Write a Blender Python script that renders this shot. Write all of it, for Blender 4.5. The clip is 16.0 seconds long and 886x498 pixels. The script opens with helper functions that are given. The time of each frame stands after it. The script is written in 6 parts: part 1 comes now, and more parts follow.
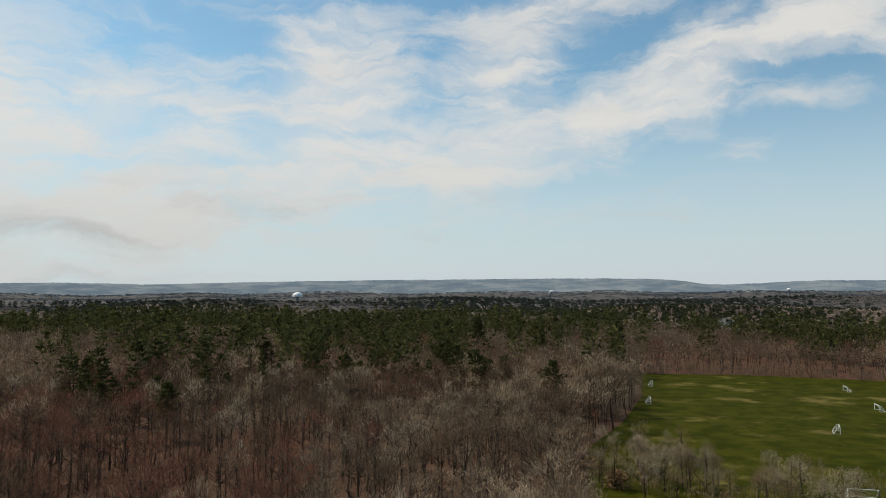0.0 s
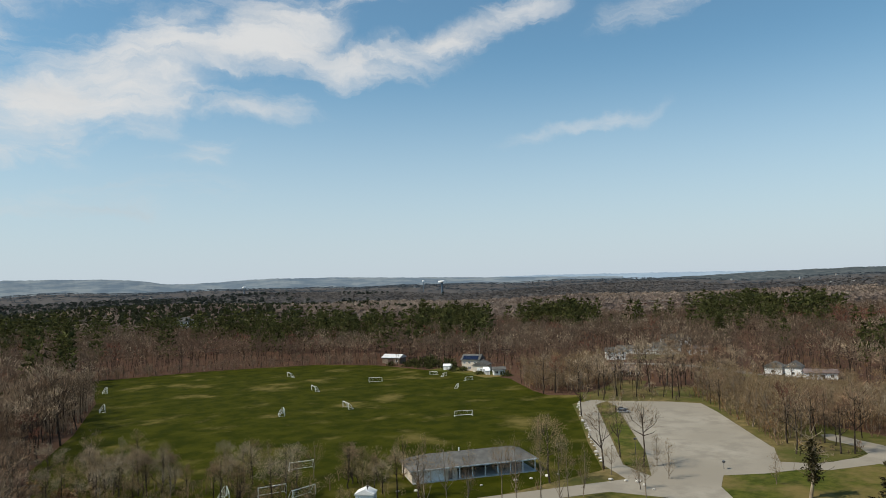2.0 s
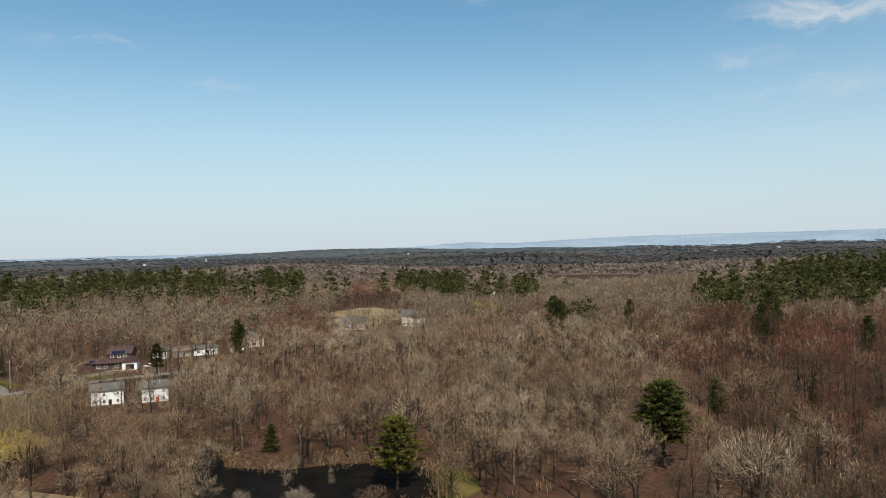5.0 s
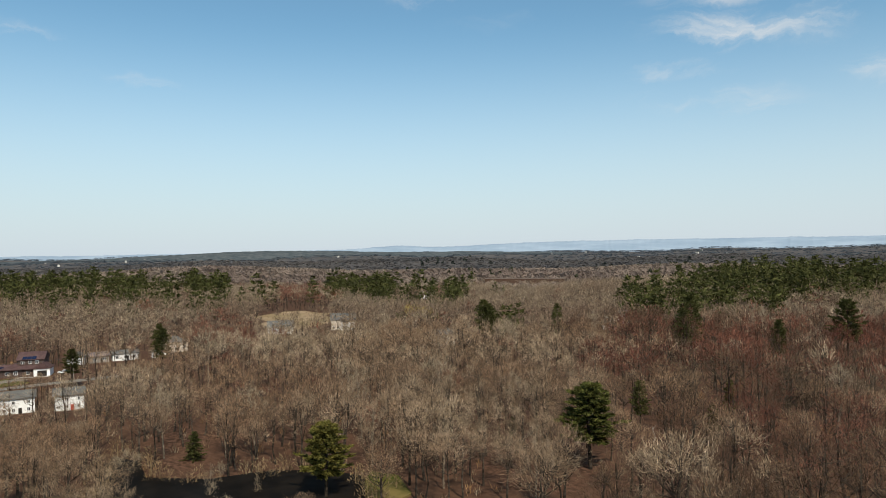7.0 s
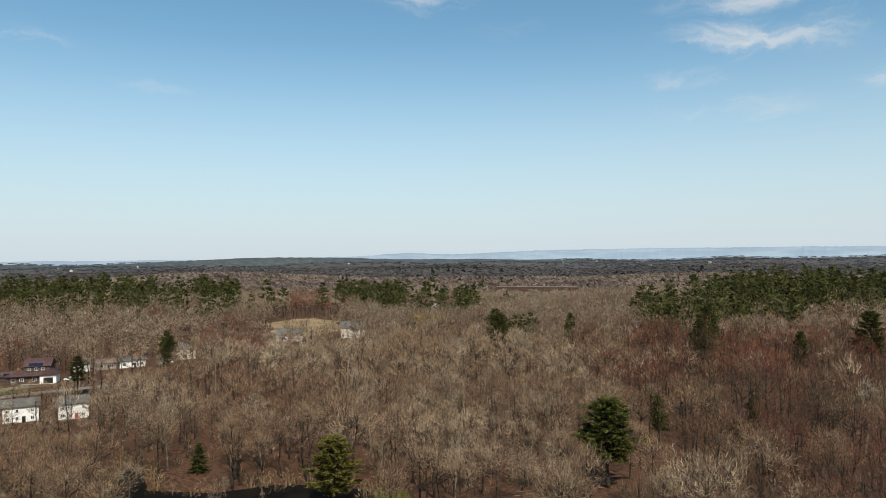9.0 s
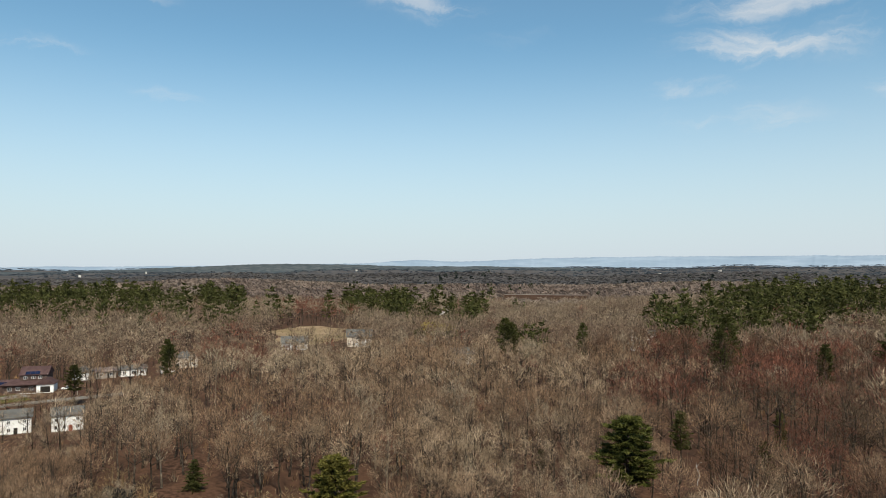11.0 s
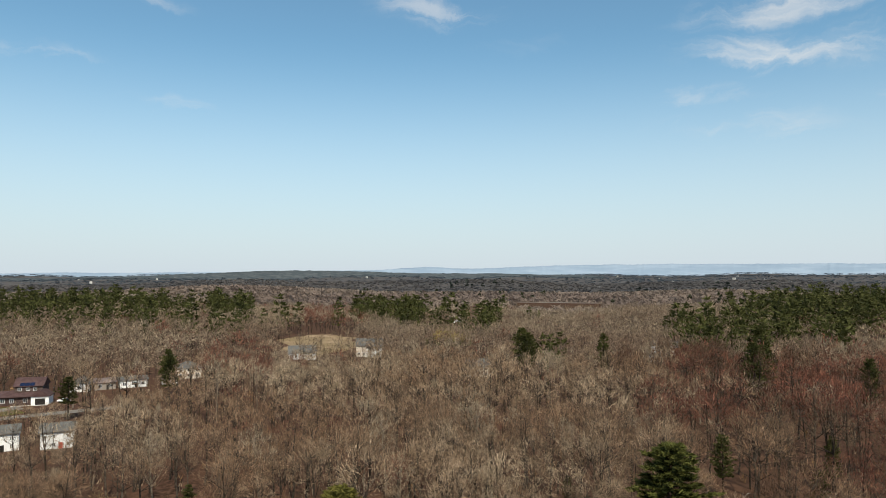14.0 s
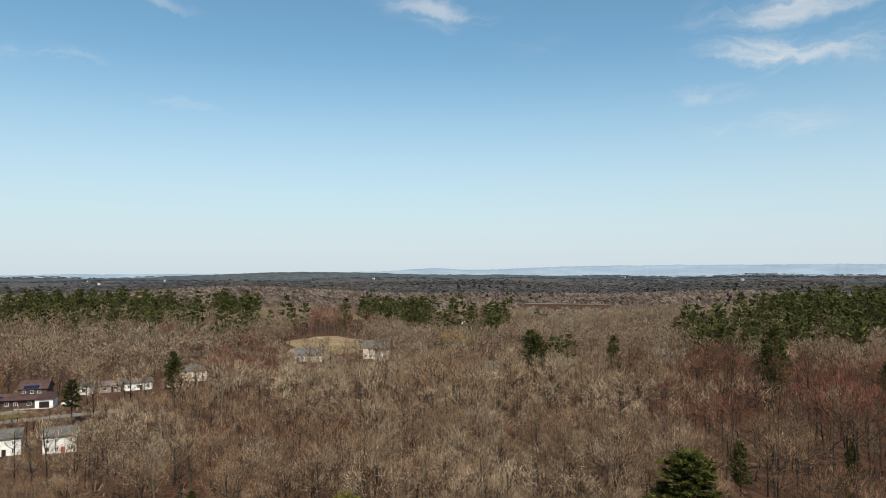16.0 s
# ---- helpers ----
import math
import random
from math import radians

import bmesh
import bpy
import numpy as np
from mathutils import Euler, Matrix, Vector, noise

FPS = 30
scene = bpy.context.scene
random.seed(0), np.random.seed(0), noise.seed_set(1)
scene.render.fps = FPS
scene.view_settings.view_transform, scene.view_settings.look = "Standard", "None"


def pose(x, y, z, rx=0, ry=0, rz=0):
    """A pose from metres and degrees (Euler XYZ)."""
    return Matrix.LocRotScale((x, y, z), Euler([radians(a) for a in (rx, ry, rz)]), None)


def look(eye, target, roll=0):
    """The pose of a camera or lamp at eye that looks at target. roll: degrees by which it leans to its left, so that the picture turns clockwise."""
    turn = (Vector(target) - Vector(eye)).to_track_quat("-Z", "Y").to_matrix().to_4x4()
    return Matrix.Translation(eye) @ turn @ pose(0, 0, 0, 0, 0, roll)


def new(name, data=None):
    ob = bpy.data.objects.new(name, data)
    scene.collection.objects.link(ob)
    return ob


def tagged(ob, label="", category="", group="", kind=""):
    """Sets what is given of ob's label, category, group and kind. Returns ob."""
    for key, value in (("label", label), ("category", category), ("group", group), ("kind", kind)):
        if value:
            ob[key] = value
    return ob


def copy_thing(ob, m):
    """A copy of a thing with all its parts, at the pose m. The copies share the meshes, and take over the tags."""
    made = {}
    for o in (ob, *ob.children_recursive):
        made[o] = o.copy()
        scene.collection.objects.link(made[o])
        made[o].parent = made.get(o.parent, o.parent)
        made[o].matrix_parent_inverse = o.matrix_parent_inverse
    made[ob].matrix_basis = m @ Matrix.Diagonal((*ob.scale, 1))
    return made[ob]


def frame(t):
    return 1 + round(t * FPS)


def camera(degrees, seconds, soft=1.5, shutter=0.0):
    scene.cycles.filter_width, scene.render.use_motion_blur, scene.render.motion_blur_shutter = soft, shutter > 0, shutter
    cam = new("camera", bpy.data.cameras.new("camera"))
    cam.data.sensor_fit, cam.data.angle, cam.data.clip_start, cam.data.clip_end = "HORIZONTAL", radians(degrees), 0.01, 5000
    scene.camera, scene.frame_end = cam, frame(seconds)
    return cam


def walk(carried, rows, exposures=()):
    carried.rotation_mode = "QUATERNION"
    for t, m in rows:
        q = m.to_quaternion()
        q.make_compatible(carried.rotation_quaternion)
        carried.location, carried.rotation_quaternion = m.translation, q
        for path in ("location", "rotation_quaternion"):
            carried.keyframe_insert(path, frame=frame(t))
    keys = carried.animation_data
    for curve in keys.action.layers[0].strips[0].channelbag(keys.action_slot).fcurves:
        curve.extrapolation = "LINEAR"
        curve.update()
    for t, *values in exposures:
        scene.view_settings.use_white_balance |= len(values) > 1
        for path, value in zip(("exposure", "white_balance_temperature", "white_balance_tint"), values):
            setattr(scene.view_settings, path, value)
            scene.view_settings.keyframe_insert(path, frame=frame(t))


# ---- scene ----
cam = camera(64.1, 16.0, soft=0.65)


def heading(x, y, z, turn, tilt, lean):
    """The flying camera's pose: its turn about the vertical, its tilt and its lean, in degrees."""
    return pose(x, y, z, tilt, 0, turn) @ pose(0, 0, 0, 0, 0, lean)


PATH = [
    (0.0, heading(0.0, 0.0, 48.0, 0.0, 93.43, -0.23)),
    (0.5, heading(-0.01, -0.05, 47.98, -5.1, 93.41, -0.35)),
    (1.0, heading(-0.03, -0.14, 47.98, -14.61, 93.32, -0.74)),
    (1.5, heading(-0.04, -0.22, 47.98, -26.75, 93.12, -1.18)),
    (2.0, heading(-0.08, -0.3, 47.94, -41.77, 92.72, -1.63)),
    (2.5, heading(-0.16, -0.33, 47.85, -57.75, 92.22, -1.95)),
    (3.0, heading(-0.19, -0.33, 47.73, -74.79, 91.69, -1.95)),
    (3.5, heading(-0.25, -0.25, 47.67, -91.34, 91.13, -1.91)),
    (4.0, heading(-0.37, -0.07, 47.65, -103.91, 90.74, -1.75)),
    (4.5, heading(-0.45, 0.07, 47.6, -115.4, 90.45, -1.56)),
    (5.0, heading(-0.56, 0.15, 47.58, -130.02, 90.11, -1.46)),
    (5.2, heading(-0.58, 0.18, 47.58, -135.25, 89.98, -1.39)),
    (5.5, heading(-0.6, 0.25, 47.6, -136.6, 89.97, -1.3)),
    (6.3, heading(-0.5, 0.42, 47.7, -136.1, 90.1, -1.1)),
    (7.5, heading(0.07, 0.2, 47.88, -135.4, 90.39, -0.86)),
    (8.0, heading(1.08, -0.53, 47.98, -135.18, 90.54, -0.79)),
    (8.5, heading(2.28, -1.69, 48.0, -134.99, 90.72, -0.68)),
    (9.0, heading(3.67, -2.96, 48.02, -134.81, 90.88, -0.57)),
    (9.5, heading(5.19, -4.35, 48.05, -134.64, 91.04, -0.43)),
    (10.0, heading(6.74, -5.85, 48.1, -134.47, 91.19, -0.38)),
    (11.2, heading(11.3, -9.75, 48.15, -134.12, 91.52, -0.25)),
    (12.5, heading(16.6, -14.08, 48.19, -133.73, 91.77, -0.14)),
    (13.0, heading(18.63, -15.62, 48.18, -133.57, 91.85, -0.11)),
    (13.5, heading(20.46, -17.02, 48.19, -133.46, 91.96, -0.11)),
    (14.0, heading(22.04, -18.14, 48.28, -133.33, 92.04, -0.13)),
    (14.5, heading(23.28, -18.99, 48.38, -133.2, 92.12, -0.13)),
    (15.0, heading(24.19, -19.62, 48.4, -133.09, 92.15, -0.15)),
    (15.5, heading(24.76, -20.12, 48.36, -132.94, 92.16, -0.17)),
    (16.0, heading(25.12, -20.55, 48.3, -132.78, 92.14, -0.2)),
]
walk(cam, PATH, exposures=[(0, -0.15, 6850, 10), (1.5, -0.14, 6650, 10), (2.5, -0.17, 6450, 10), (4, -0.17, 6450, 10), (5, -0.05, 6600, 10), (7.5, 0.0, 6680, 10), (16, 0.03, 6680, 10)])

# ---- sky and sun ----
SUN_TURN, SUN_RISE = -64.0, 50.0  # degrees from +y towards +x, and above the ground
world = bpy.data.worlds.new("world")
scene.world = world
world.use_nodes = True


class Graph:
    """A short way to write node trees."""

    def __init__(self, tree):
        self.tree = tree

    def add(self, kind, **sockets):
        node = self.tree.nodes.new(kind)
        for key, value in sockets.items():
            self.put(node, int(key[1:]) if key[0] == "i" and key[1:].isdigit() else key.replace("_", " "), value)
        return node

    def put(self, node, key, value):
        socket = node.inputs[key]
        if isinstance(value, bpy.types.NodeSocket):
            self.tree.links.new(value, socket)
        elif isinstance(value, bpy.types.Node):
            self.tree.links.new(value.outputs[0], socket)
        else:
            socket.default_value = value

    def maths(self, operation, a, b=0.0, c=0.0, clamp=False):
        node = self.add("ShaderNodeMath", i0=a, i1=b, i2=c)
        node.operation, node.use_clamp = operation, clamp
        return node.outputs[0]

    def vector(self, operation, a, b=(0, 0, 0), c=(0, 0, 0)):
        node = self.add("ShaderNodeVectorMath", i0=a, i1=b, i2=c)
        node.operation = operation
        return node.outputs["Value"] if operation == "LENGTH" else node.outputs[0]

    def mixed(self, fac, a, b, blend="MIX"):
        node = self.add("ShaderNodeMix")
        node.data_type, node.blend_type = "RGBA", blend
        self.put(node, 0, fac), self.put(node, 6, a), self.put(node, 7, b)
        return node.outputs[2]

    def noise(self, vector, scale, detail=4.0, rough=0.55, distortion=0.0):
        node = self.add("ShaderNodeTexNoise", Vector=vector, Scale=scale, Detail=detail, Roughness=rough, Distortion=distortion)
        return node.outputs[0]

    def ramp(self, value, low, high, to_low=0.0, to_high=1.0, smooth=True):
        node = self.add("ShaderNodeMapRange")
        node.interpolation_type = "SMOOTHSTEP" if smooth else "LINEAR"
        for k, v in enumerate((value, low, high, to_low, to_high)):
            self.put(node, k, v)
        return node.outputs[0]


def build_sky():
    g = Graph(world.node_tree)
    world.node_tree.nodes.clear()
    sky = g.add("ShaderNodeTexSky")
    sky.sky_type, sky.sun_disc = "NISHITA", False
    sky.sun_elevation, sky.sun_rotation = radians(SUN_RISE), radians(SUN_TURN)
    sky.altitude, sky.air_density, sky.dust_density, sky.ozone_density = 60.0, 1.0, 0.7, 2.0
    way = g.add("ShaderNodeTexCoord").outputs["Generated"]
    split = g.add("ShaderNodeSeparateXYZ", Vector=way)
    x, y, z = split.outputs
    turn = g.maths("DEGREES", g.maths("ARCTAN2", x, y))
    rise = g.maths("DEGREES", g.maths("ARCSINE", z))
    # cirrus: soft patches (turn, rise, half length, half height, slope in degrees, weight), torn by wind-drawn noise
    flat = g.add("ShaderNodeCombineXYZ", X=turn, Y=rise).outputs[0]
    warp = g.add("ShaderNodeTexNoise", Vector=flat, Scale=0.13, Detail=6.0, Roughness=0.6)
    offset = g.vector("SUBTRACT", warp.outputs[1], (0.5, 0.5, 0.5))
    bent = g.vector("MULTIPLY_ADD", offset, (7.0, 5.0, 0.0), flat)
    cover = 0.0
    for a, e, length, height, slope, weight in CLOUDS:
        local = g.add("ShaderNodeMapping")
        local.vector_type = "TEXTURE"
        for key, value in (("Vector", bent), ("Location", (a, e, 0)), ("Rotation", (0, 0, radians(slope))), ("Scale", (length, height, 1))):
            g.put(local, key, value)
        cover = g.maths("MAXIMUM", cover, g.ramp(g.vector("LENGTH", local.outputs[0]), 1.3, 0.0, 0.0, weight))
    drawn = g.add("ShaderNodeMapping", Vector=bent, Rotation=(0, 0, radians(-24)), Scale=(0.32, 1.3, 1.0)).outputs[0]
    streak = g.noise(drawn, 0.3, 8.0, 0.6, 0.5)
    fine = g.noise(drawn, 1.1, 6.0, 0.62, 0.2)
    torn = g.maths("MULTIPLY_ADD", g.ramp(streak, 0.33, 0.66), 0.75, g.maths("MULTIPLY", fine, 0.35))
    amount = g.ramp(g.maths("ADD", g.maths("MULTIPLY", cover, 1.3), g.maths("MULTIPLY_ADD", torn, 0.95, -0.66)), -0.08, 1.5)
    amount = g.maths("MULTIPLY", amount, g.ramp(cover, 0.0, 0.25, 0.0, 0.95), clamp=True)
    white = g.mixed(g.ramp(rise, 1.0, 14.0), (6.6, 6.8, 6.9, 1), (8.1, 8.15, 8.1, 1))
    # grey undersides low in the thick cloud
    shade = g.noise(g.add("ShaderNodeMapping", Vector=bent, Scale=(0.5, 2.4, 1.0)).outputs[0], 0.16, 4.0, 0.55)
    dull = g.maths("MULTIPLY", g.ramp(shade, 0.47, 0.68), g.ramp(rise, 10.0, 4.0, 0.12, 0.75))
    white = g.mixed(dull, white, (4.9, 5.1, 5.3, 1))
    # pale thin haze over the horizon
    clear = g.mixed(1.0, sky, (1.06, 1.42, 1.37, 1), "MULTIPLY")
    misty = g.mixed(g.ramp(rise, 19.0, -2.0, 0.0, 0.93), clear, (6.15, 7.0, 7.95, 1))
    colour = g.mixed(amount, misty, white)
    back = g.add("ShaderNodeBackground", Color=colour, Strength=0.1)
    g.add("ShaderNodeOutputWorld", Surface=back)


CLOUDS = [
    (-20, 12, 30, 11, 8, 0.72), (-38, 9, 20, 14, 0, 1.1), (-24, 6, 18, 6.5, 4, 1.1), (-26, 13, 10, 6, 20, 0.95), (-9, 16, 10, 9, 25, 1.05), (-9, 9.5, 16, 6, 12, 1.05), (5, 18, 7, 9, -35, 0.9), (3, 10.5, 16, 4.6, 14, 1.1),
    (12, 13, 11, 4.4, 24, 1.05), (19, 16, 11, 4.8, 24, 1.05), (28, 19, 11, 3.8, 18, 1.05), (36, 18, 10, 2.2, 4, 0.85), (45, 20, 11, 1.9, 16, 0.95), (10, 22, 18, 3.5, 10, 0.8),
    (53.5, 12.2, 8.5, 0.85, 9, 0.34), (61, 20.8, 8, 1.8, 14, 0.47), (23.4, 10.4, 4.5, 1.3, 4, 0.62), (26, 13.8, 9, 1.5, 3, 0.6), (-3, 5, 20, 2.2, 3, 0.55), (19, 7, 10, 1.6, 3, 0.4),
    (71, 22.6, 2, 1.2, 10, 0.51), (76, 22.6, 2, 1.3, 0, 0.55), (80, 22.6, 1.8, 1.1, 0, 0.51), (84, 22.9, 2.2, 1, 0, 0.43), (97, 21.5, 4, 0.9, 0, 0.31),
    (161.5, 20, 10, 2.2, 6, 0.64), (158.5, 16.2, 7, 2, -8, 0.55), (162, 16, 7, 1.5, 12, 0.53), (169.5, 12.2, 6, 1.6, -8, 0.62), (155, 13.4, 5, 1.2, -4, 0.39), (156, 10.5, 8, 2, -4, 0.3), (132.5, 20.8, 6, 1.7, -4, 0.36),
    (110, 20.2, 5, 1.1, -8, 0.27), (104, 15, 6, 1.1, -8, 0.25), (113, 12, 5, 1, -6, 0.23), (140, 18.5, 8, 1.6, -6, 0.1), (-60, 30, 40, 14, 20, 0.9), (0, 33, 40, 8, 10, 0.7),
]
build_sky()

sun = new("sun", bpy.data.lights.new("sun", "SUN"))
sun.data.energy, sun.data.angle, sun.data.color = 5.0, radians(0.5), (1.0, 0.92, 0.79)
_a, _e = radians(SUN_TURN), radians(SUN_RISE)
sun.matrix_world = look((0, 0, 300), Vector((0, 0, 300)) - Vector((math.sin(_a) * math.cos(_e), math.cos(_a) * math.cos(_e), math.sin(_e))))
tagged(sun, "the midday sun", "sun", kind="structure")

# ---- materials ----
def material(name, low, high, rough=0.9, scale=1.0, second=0.0, bump=0.0, metal=0.0, third=None, random_tone=0.0, spread=(0.35, 0.65), spec=0.08, share=(0.36, 0.64), islands=None, thin=0.0):
    """A surface whose colour runs between low and high by noise at scale (per metre), with coarser noise at second and a bump."""
    m = bpy.data.materials.new(name)
    m.use_nodes = True
    g = Graph(m.node_tree)
    shader = m.node_tree.nodes["Principled BSDF"]
    place = g.add("ShaderNodeNewGeometry").outputs["Position"]
    fine = g.noise(place, scale, 6.0, 0.62)
    value = g.ramp(fine, *spread)
    colour = g.mixed(value, (*low, 1), (*high, 1))
    if second:
        broad = g.ramp(g.noise(place, second, 5.0, 0.6), *share)
        if third:
            colour = g.mixed(broad, colour, (*third, 1))
        else:
            colour = g.mixed(g.maths("MULTIPLY", broad, 0.5), colour, (*[c * 0.6 for c in low], 1))
    if random_tone:
        tone = g.add("ShaderNodeObjectInfo").outputs["Random"]
        level = g.ramp(tone, 0.0, 1.0, 1.0 - random_tone, 1.0 + random_tone, smooth=False)
        colour = g.mixed(1.0, colour, g.add("ShaderNodeCombineColor", Red=level, Green=level, Blue=level).outputs[0], "MULTIPLY")
    if islands:
        single = g.add("ShaderNodeNewGeometry").outputs["Random Per Island"]
        level = g.ramp(single, 0.0, 1.0, *islands, smooth=False)
        colour = g.mixed(1.0, colour, g.add("ShaderNodeCombineColor", Red=level, Green=level, Blue=level).outputs[0], "MULTIPLY")
    g.put(shader, "Base Color", colour)
    shader.inputs["Roughness"].default_value = rough
    shader.inputs["Metallic"].default_value = metal
    shader.inputs["Specular IOR Level"].default_value = spec
    if bump:
        node = g.add("ShaderNodeBump", Height=fine, Strength=0.6, Distance=bump)
        g.put(shader, "Normal", node)
    if thin:
        # needles and fine twigs let light round and through
        glow = g.add("ShaderNodeBsdfTranslucent", Color=colour)
        both = g.add("ShaderNodeMixShader", Fac=thin, i1=shader.outputs[0], i2=glow)
        g.put(m.node_tree.nodes["Material Output"], "Surface", both)
    return m


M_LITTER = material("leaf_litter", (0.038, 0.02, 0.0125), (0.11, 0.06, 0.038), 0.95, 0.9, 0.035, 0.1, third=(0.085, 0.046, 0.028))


def hazed_floor():
    """Kilometres off, haze put into the litter's colour makes it one dull tone with the woods that hide it."""
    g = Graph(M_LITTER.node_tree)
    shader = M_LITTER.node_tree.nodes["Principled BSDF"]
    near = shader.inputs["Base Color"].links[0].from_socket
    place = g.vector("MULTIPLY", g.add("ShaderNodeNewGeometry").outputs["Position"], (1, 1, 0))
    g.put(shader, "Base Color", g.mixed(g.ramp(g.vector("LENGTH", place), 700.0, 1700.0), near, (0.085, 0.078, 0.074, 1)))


hazed_floor()
M_BARK = material("bark", (0.022, 0.017, 0.013), (0.095, 0.074, 0.056), 0.95, 1.5, 0.07, random_tone=0.3)
M_TWIG = material("twigs", (0.14, 0.096, 0.06), (0.46, 0.356, 0.242), 0.95, 0.13, 0.016, third=(0.235, 0.15, 0.092), random_tone=0.25, share=(0.42, 0.62), islands=(0.3, 1.6), thin=0.22)
# darker copy of the twigs: shade over the side woods put into colour
M_TWIG_SHADED = material("shaded_twigs", (0.06, 0.042, 0.027), (0.18, 0.128, 0.082), 0.95, 0.13, 0.02, third=(0.12, 0.068, 0.043), share=(0.42, 0.62), islands=(0.3, 1.6), thin=0.25)
M_MID = material("middle_canopy", (0.165, 0.122, 0.084), (0.4, 0.316, 0.216), 0.95, 0.1, 0.008, third=(0.212, 0.152, 0.104), share=(0.4, 0.62), islands=(0.6, 1.4), thin=0.3)
# the same for the woods behind the field, shade in the canopy colour
M_MID_SHADED = material("shaded_middle_canopy", (0.095, 0.067, 0.045), (0.21, 0.155, 0.106), 0.95, 0.1, 0.008, third=(0.125, 0.082, 0.056), share=(0.4, 0.62), islands=(0.7, 1.3), thin=0.35)
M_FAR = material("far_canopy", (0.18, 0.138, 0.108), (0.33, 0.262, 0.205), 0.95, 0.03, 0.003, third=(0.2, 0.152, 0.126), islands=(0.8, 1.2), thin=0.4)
# canopies of the outer rings, greyed and blued: distance haze put into colour
M_FAR_HAZY = material("hazy_far_canopy", (0.082, 0.077, 0.074), (0.155, 0.138, 0.126), 0.95, 0.03, 0.002, third=(0.085, 0.083, 0.084), thin=0.4)
M_FAR_BLUE_HAZE = material("blue_haze_far_canopy", (0.062, 0.076, 0.09), (0.1, 0.112, 0.122), 0.95, 0.02, 0.0016, third=(0.055, 0.068, 0.082), thin=0.4)
M_FAR_NEEDLE_HAZY = material("hazy_far_evergreens", (0.034, 0.042, 0.037), (0.064, 0.074, 0.06), 0.95, 0.1, 0.004, thin=0.35)
M_FAR_NEEDLE = material("far_evergreens", (0.042, 0.048, 0.026), (0.085, 0.09, 0.046), 0.95, 0.15, 0.004, islands=(0.7, 1.2), thin=0.35)
M_TWIG_RED = material("red_budding_twigs", (0.13, 0.055, 0.038), (0.29, 0.122, 0.08), 0.95, 0.2, 0.03, islands=(0.4, 1.5), thin=0.3)
M_BRUSH = material("rusty_brush", (0.15, 0.083, 0.04), (0.3, 0.18, 0.09), 0.95, 0.3)
M_TWIG_PALE = material("pale_twigs", (0.24, 0.188, 0.125), (0.44, 0.358, 0.25), 0.95, 0.3, islands=(0.5, 1.4), thin=0.3)
M_BARK_PALE = material("pale_bark", (0.12, 0.093, 0.065), (0.26, 0.205, 0.15), 0.95, 1.5)
M_TWIG_GOLD = material("yellow_willow_twigs", (0.3, 0.22, 0.05), (0.46, 0.36, 0.09), 0.9, 0.5)
M_NEEDLE = material("pine_needles", (0.034, 0.037, 0.013), (0.105, 0.106, 0.035), 0.85, 0.35, 0.02, third=(0.068, 0.072, 0.024), random_tone=0.25, islands=(0.4, 1.5), thin=0.28)
M_NEEDLE_GREEN = material("fresh_needles", (0.05, 0.056, 0.014), (0.135, 0.138, 0.038), 0.85, 0.6, random_tone=0.15, islands=(0.4, 1.5), thin=0.3)
M_NEEDLE_DARK = material("dark_spruce_needles", (0.03, 0.027, 0.013), (0.085, 0.072, 0.034), 0.85, 0.7, islands=(0.4, 1.5), thin=0.3)
M_NEEDLE_GOLD = material("golden_pine_needles", (0.075, 0.073, 0.016), (0.19, 0.168, 0.045), 0.85, 0.8, random_tone=0.1, islands=(0.4, 1.5), thin=0.3)
M_GRASS = material("mown_grass", (0.02, 0.0245, 0.001), (0.041, 0.043, 0.003), 0.95, 0.12, 0.04, 0.04, third=(0.125, 0.1, 0.03), share=(0.53, 0.72), spec=0.03)
M_LAWN = material("garden_lawn", (0.036, 0.047, 0.005), (0.078, 0.082, 0.013), 0.95, 0.4, 0.06, 0.04, third=(0.15, 0.112, 0.04), share=(0.42, 0.66))
M_DRY = material("dry_field_grass", (0.2, 0.14, 0.082), (0.36, 0.265, 0.17), 0.95, 0.15, 0.03, 0.05, third=(0.2, 0.145, 0.075))
M_ROUGH = material("rough_dry_grass", (0.085, 0.068, 0.024), (0.17, 0.128, 0.055), 0.95, 0.35, 0.05, 0.06, third=(0.065, 0.068, 0.015))
M_TAN = material("tan_thicket_twigs", (0.17, 0.122, 0.068), (0.4, 0.31, 0.185), 0.95, 0.2, 0.05, third=(0.24, 0.164, 0.09), islands=(0.4, 1.5), thin=0.3)
M_ASPHALT = material("worn_asphalt", (0.225, 0.2, 0.16), (0.32, 0.288, 0.232), 0.9, 0.12, 0.03, 0.01, third=(0.242, 0.215, 0.17))
M_ROAD = material("street_asphalt", (0.18, 0.165, 0.14), (0.26, 0.24, 0.208), 0.9, 0.5, 0.08)
M_WATER = material("pond_water", (0.005, 0.0045, 0.004), (0.011, 0.009, 0.007), 0.4, 0.2, spec=0.012)
M_WHITE = material("white_siding", (0.72, 0.72, 0.7), (0.82, 0.82, 0.8), 0.6, 0.6)
M_CREAM = material("cream_stucco", (0.55, 0.47, 0.38), (0.66, 0.58, 0.48), 0.8, 0.7)
M_BROWNWALL = material("brown_siding", (0.06, 0.04, 0.035), (0.1, 0.07, 0.06), 0.7, 0.8)
M_ROOF = material("grey_shingles", (0.1, 0.098, 0.09), (0.165, 0.16, 0.148), 0.85, 0.8, 0.2)
